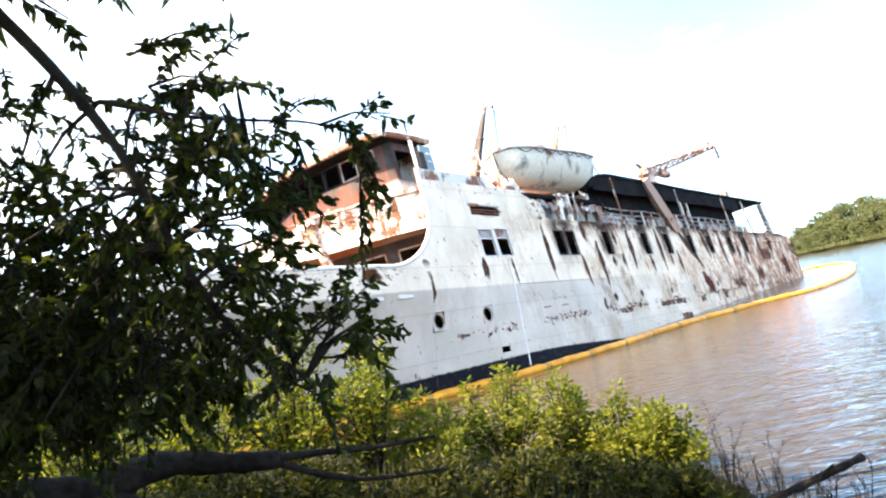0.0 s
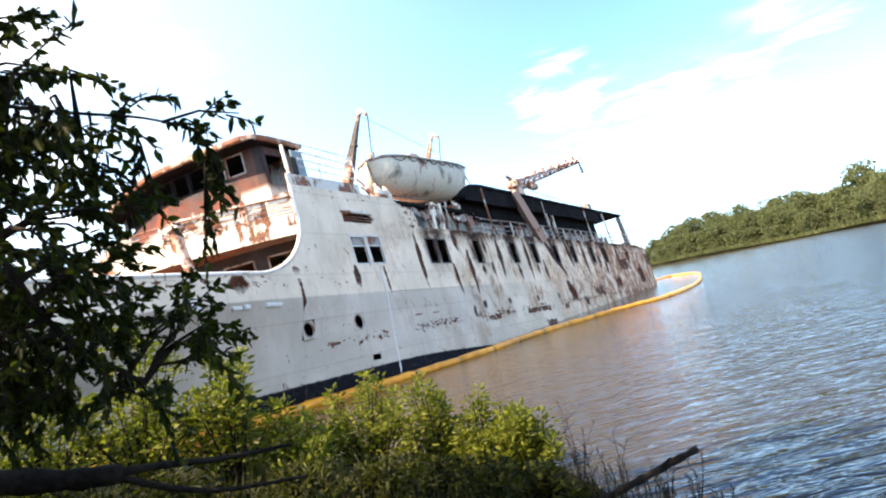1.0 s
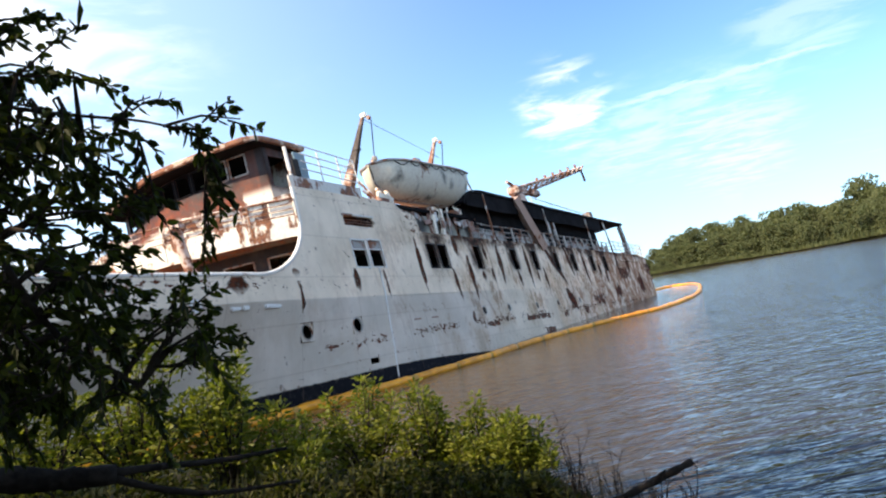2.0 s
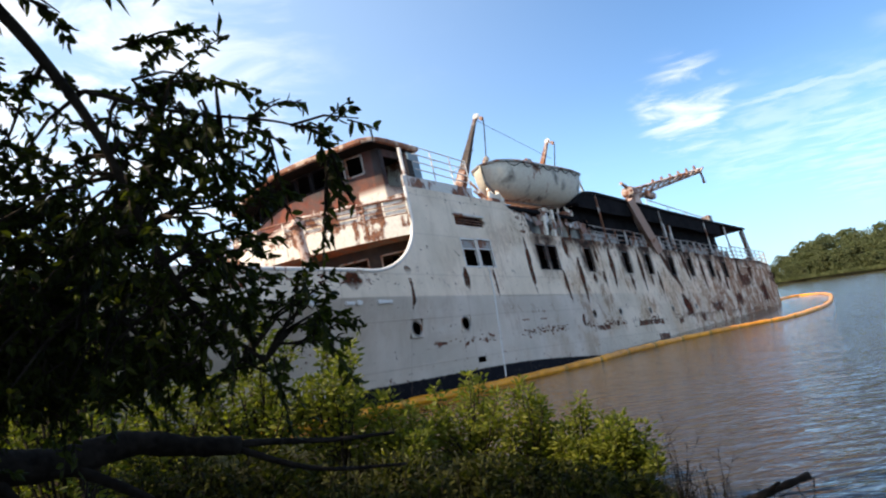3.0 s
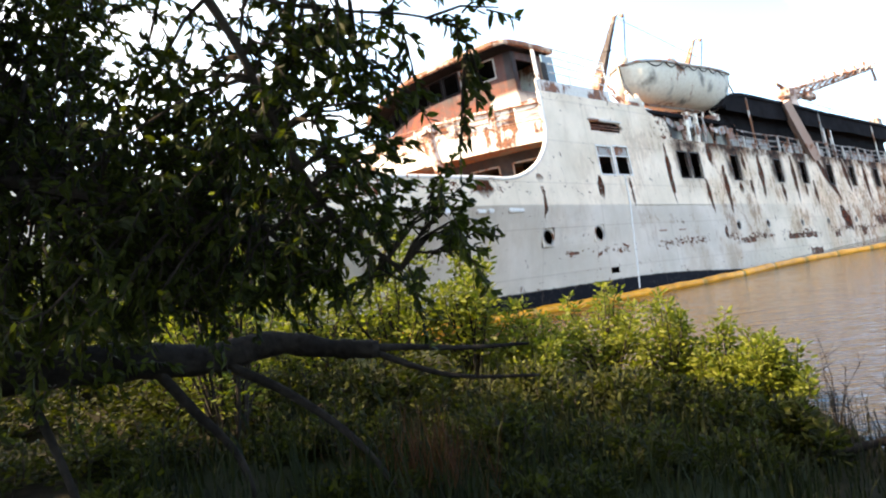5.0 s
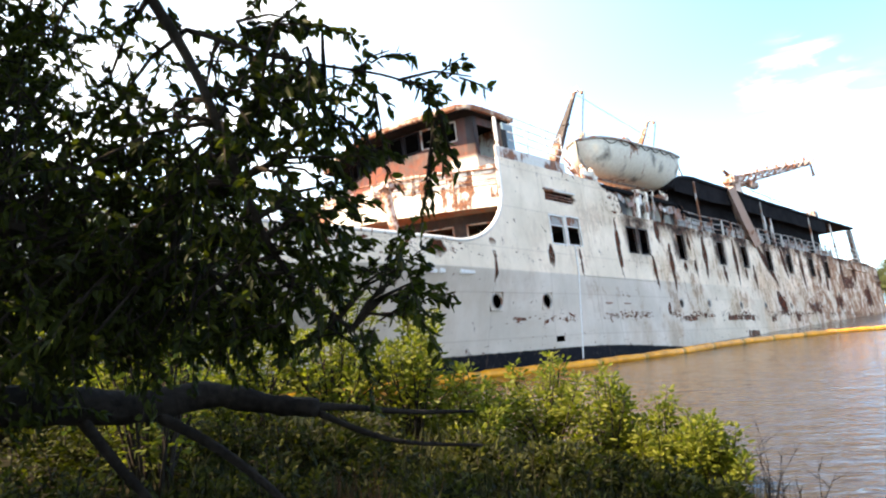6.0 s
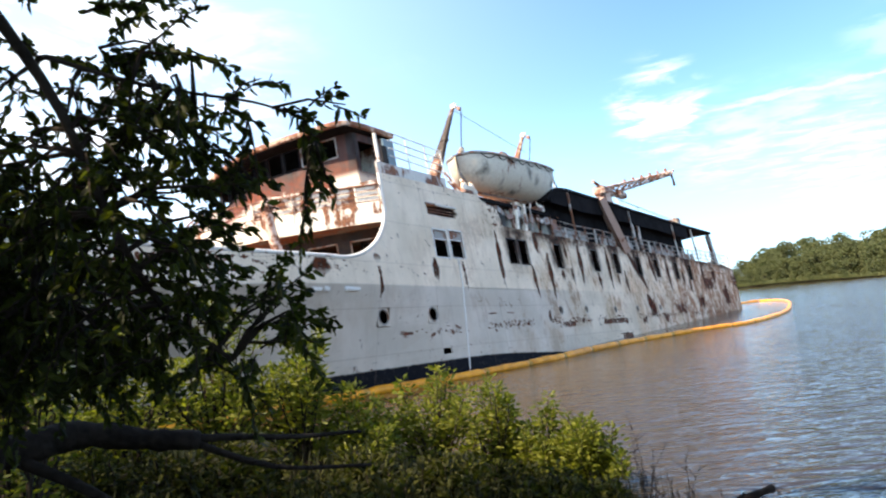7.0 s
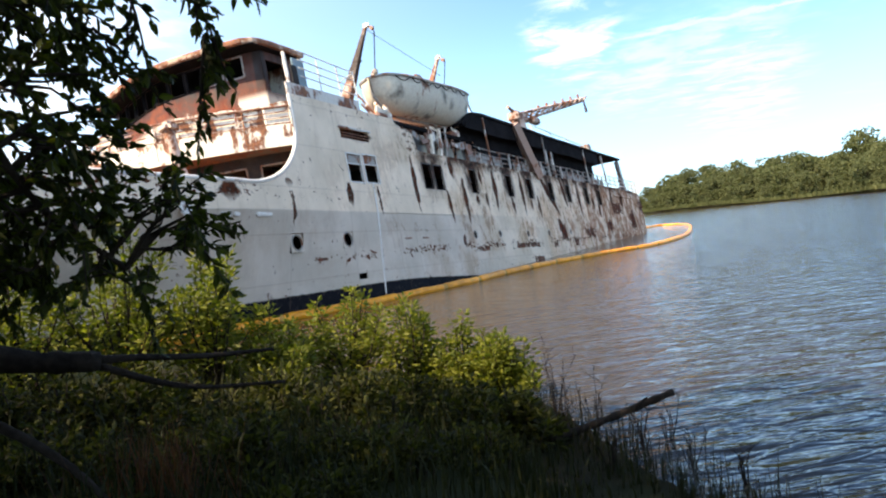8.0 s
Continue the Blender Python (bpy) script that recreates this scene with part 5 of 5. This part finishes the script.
def build_grass():
    fol = Foliage(31)
    r = fol.rng
    for k in range(9000):
        y = r.uniform(2.6, 8.6)
        x = r.uniform(-3.2, float(np.interp(y, (2, 3, 4.5, 6, 9), (4.4, 3.5, 3.0, 2.6, 2.3))))
        if k > 6500 and x < 1.2:
            continue
        z = near_shore(x, y)
        a = r.uniform(0, 2 * math.pi)
        h = r.uniform(0.12, 0.34) if r.random() < 0.85 else r.uniform(0.3, 0.55)
        h *= 0.6 if x > 1.5 else 1.0
        lean = Vector((math.cos(a), math.sin(a), 0)) * h * r.uniform(0.1, 0.5)
        w = Vector((-math.sin(a), math.cos(a), 0)) * r.uniform(0.005, 0.011)
        p, b = Vector((x, y, z - 0.02)), len(fol.verts)
        m = p + lean * 0.35 + Vector((0, 0, h * 0.6))
        fol.verts += [p - w, p + w, m + w * 0.8, m - w * 0.8, p + lean + Vector((0, 0, h * 0.95))]
        fol.faces += [(b, b + 1, b + 2, b + 3), (b + 3, b + 2, b + 4)]
    ob = fol.made("grass", GRASS, None, "tall green bank grass, colour darkened for shade", True)
    tagged(ob, category="grass")


def build_waterside():
    """Dead twigs, reeds and the stick at the water's edge."""
    r = random.Random(9)
    spots = ((2.35, 7.9, 1.05), (2.6, 7.3, 0.75), (2.2, 7.2, 0.6), (2.9, 6.9, 0.5), (3.05, 6.6, 0.55), (2.7, 6.4, 0.45), (2.9, 5.9, 0.4), (3.05, 5.3, 0.35), (2.2, 6.0, 0.45))
    for x, y, tall in spots:
        z = max(near_shore(x, y), WATER_Z - 0.06)
        twig = tagged(new("dead_twig"), "bare grey twigs standing at the water's edge", "twig", "dead twigs")
        for _ in range(6):
            a, h = r.uniform(0, 6.28), tall * r.uniform(0.45, 1.0)
            lean = r.uniform(0.1, 0.55)
            tip = Vector((x + lean * math.cos(a) * h, y + lean * math.sin(a) * h, z + h))
            mid = Vector((x, y, z)).lerp(tip, 0.5) + Vector((r.uniform(-0.06, 0.06), 0, 0.03))
            bm = tube(bmesh.new(), [(x, y, z - 0.1), mid, tip], [0.007, 0.005, 0.002], 5)
            for f in (0.45, 0.7):
                fork = mid.lerp(tip, f)
                tube(bm, [fork, fork + Vector((r.uniform(-0.25, 0.25), r.uniform(-0.2, 0.2), 0.2)) * h], [0.005, 0.002], 4)
            part("shoot", bm, DEADWOOD, twig)
    stick = tagged(new("driftwood_stick"), "dark driftwood pole slanting out over the water", "driftwood")
    line = smooth_line([(1.2, 6.55, 0.42), (2.16, 6.85, 0.5), (2.8, 7.0, 0.58), (3.4, 7.14, 0.67)])
    part("pole", tube(bmesh.new(), line, [0.037 + 0.006 * math.sin(3 * k) for k in range(len(line))], 10), DEADWOOD, stick, smooth=True)
    part("stub", tube(bmesh.new(), [(2.9, 7.02, 0.6), (3.0, 6.9, 0.72)], [0.02, 0.012], 6), DEADWOOD, stick)
    stalks = Foliage(78)
    for _ in range(150):
        x, y = -1.15 + stalks.rng.gauss(0, 0.22), 4.75 + stalks.rng.gauss(0, 0.2)
        p, b, a = Vector((x, y, near_shore(x, y))), len(stalks.verts), stalks.rng.uniform(0, 6.28)
        h = stalks.rng.uniform(0.25, 0.62)
        w = Vector((-math.sin(a), math.cos(a), 0)) * 0.006
        tip = p + Vector((math.cos(a) * 0.35 * h, math.sin(a) * 0.35 * h, h))
        stalks.verts += [p - w, p + w, tip]
        stalks.faces += [(b, b + 1, b + 2)]
    tagged(stalks.made("dry_stalks", STALK, None, "reddish dry stalks under the bough", True), category="dry grass")
    fol = Foliage(77)
    q = fol.rng
    for _ in range(330):
        y = q.uniform(4.6, 9.0)
        x = float(np.interp(y, (2, 3, 4.5, 6, 9), (4.5, 3.6, 3.1, 2.75, 2.45))) + q.uniform(-0.6, 0.25)
        h, a = q.uniform(0.12, 0.45), q.uniform(0, 6.28)
        p, b = Vector((x, y, max(near_shore(x, y), WATER_Z - 0.05))), len(fol.verts)
        w = Vector((-math.sin(a), math.cos(a), 0)) * 0.006
        tip = p + Vector((math.cos(a) * 0.2 * h, math.sin(a) * 0.2 * h, h))
        fol.verts += [p - w, p + w, tip]
        fol.faces += [(b, b + 1, b + 2)]
    tagged(fol.made("reeds", REED, None, "thin dry reeds at the water's edge", True), category="reeds")


def added_shade_tree(x, y, foot_high, crown, size, seed):
    """A tall leafy tree on our own bank, added out of view; its crown shades the ground under it."""
    tree = tagged(new("added_shade_tree"), "tall leafy tree added out of view to shade the bank", "tree", "bank trees")
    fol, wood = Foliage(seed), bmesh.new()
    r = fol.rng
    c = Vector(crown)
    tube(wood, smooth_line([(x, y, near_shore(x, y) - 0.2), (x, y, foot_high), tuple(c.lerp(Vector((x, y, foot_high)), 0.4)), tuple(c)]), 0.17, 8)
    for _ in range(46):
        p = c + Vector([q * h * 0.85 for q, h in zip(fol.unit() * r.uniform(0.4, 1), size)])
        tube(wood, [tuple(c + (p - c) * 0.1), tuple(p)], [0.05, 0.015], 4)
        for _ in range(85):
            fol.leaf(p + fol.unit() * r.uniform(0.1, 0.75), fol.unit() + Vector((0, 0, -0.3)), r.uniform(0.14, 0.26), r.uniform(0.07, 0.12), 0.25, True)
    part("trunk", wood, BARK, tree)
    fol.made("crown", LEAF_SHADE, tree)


def build_added_shade_trees():
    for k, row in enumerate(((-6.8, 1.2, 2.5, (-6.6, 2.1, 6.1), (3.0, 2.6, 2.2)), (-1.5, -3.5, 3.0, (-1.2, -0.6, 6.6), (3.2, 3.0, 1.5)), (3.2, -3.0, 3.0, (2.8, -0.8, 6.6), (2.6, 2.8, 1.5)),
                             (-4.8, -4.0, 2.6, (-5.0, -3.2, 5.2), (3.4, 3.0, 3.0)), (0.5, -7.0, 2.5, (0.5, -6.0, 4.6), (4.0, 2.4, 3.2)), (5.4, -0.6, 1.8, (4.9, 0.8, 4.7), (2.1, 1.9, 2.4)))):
        added_shade_tree(*row, 400 + k)


def far_tree(seed, tall):
    """A broad riverside tree: forked trunk and a crown of leaf tufts over uneven boughs."""
    tree = tagged(new("tree"), "round green broadleaf tree on the far bank", "tree", "far bank trees")
    fol, wood = Foliage(seed), bmesh.new()
    r = fol.rng
    tube(wood, [(0, 0, -0.5), (0.1, 0, 0.3 * tall), (0.2, 0.1, 0.6 * tall)], [0.35, 0.28, 0.15], 7)
    boughs = []
    for k in range(17):
        a, f = r.uniform(0, 6.28), r.uniform(0.15, 1)
        c = Vector((0.36 * tall * f * math.cos(a), 0.36 * tall * f * math.sin(a), tall * r.uniform(0.14, 0.88) * (1 - 0.25 * f)))
        boughs.append((c, tall * r.uniform(0.14, 0.23)))
        tube(wood, [(0.1, 0, 0.3 * tall), tuple(c)], [0.15, 0.05], 5)
    for k in range(3000):
        c, size = boughs[k % len(boughs)]
        v = fol.unit()
        p = c + Vector((v.x, v.y, 0.8 * v.z)) * size * r.uniform(0.7, 1.1)
        fol.flake(p, v + fol.unit() * 0.9, r.uniform(0.5, 0.95))
    part("trunk", wood, BARK, tree)
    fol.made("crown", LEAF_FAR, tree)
    return tree


def build_far_bank():
    kinds = [far_tree(300 + k, h) for k, h in enumerate((15.0, 13.0, 17.0, 14.0, 12.0))]
    r = random.Random(8)
    placed = 0
    for row, (back, gap, grow) in enumerate(((8, 7.0, 0.7), (20, 8.0, 1.1), (38, 10, 1.35), (62, 12, 1.5))):
        y = 60.0
        while y < 420:
            edge = far_edge(y)
            x = edge + back + r.uniform(-4, 4)
            # the wood thins to low growth where the bank bends away
            s = grow * r.uniform(0.8, 1.2) * float(np.interp(math.degrees(math.atan2(x, y)), (25.2, 26.0, 29.0), (0.4, 0.65, 1.0)))
            m = Matrix.Translation((x, y, far_shore(x, y))) @ Matrix.Rotation(r.uniform(0, 6.28), 4, "Z") @ Matrix.Diagonal((s, s, s * r.uniform(0.85, 1.1), 1))
            if placed < len(kinds):
                kinds[placed].matrix_world = m
            else:
                copy_thing(kinds[r.randrange(len(kinds))], Matrix()).matrix_world = m
            placed += 1
            y += gap * r.uniform(0.7, 1.3)
    fol = Foliage(55)
    q = fol.rng
    for _ in range(16000):
        y = q.uniform(60, 420)
        x = far_edge(y) + 0.5 + 13 * q.random() ** 1.6
        p = Vector((x, y, max(0.1, far_shore(x, y))))
        fol.leaf(p, Vector((q.uniform(-0.4, 0.4), q.uniform(-0.4, 0.4), 1)), q.uniform(0.6, 2.6), q.uniform(0.3, 0.8), 0.25, True)
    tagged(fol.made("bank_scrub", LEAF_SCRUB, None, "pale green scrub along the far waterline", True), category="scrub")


build_far_bank()
build_added_shade_trees()
fallen_bough()
build_shrubs()
build_waterside()
overhanging_tree()
build_grass()
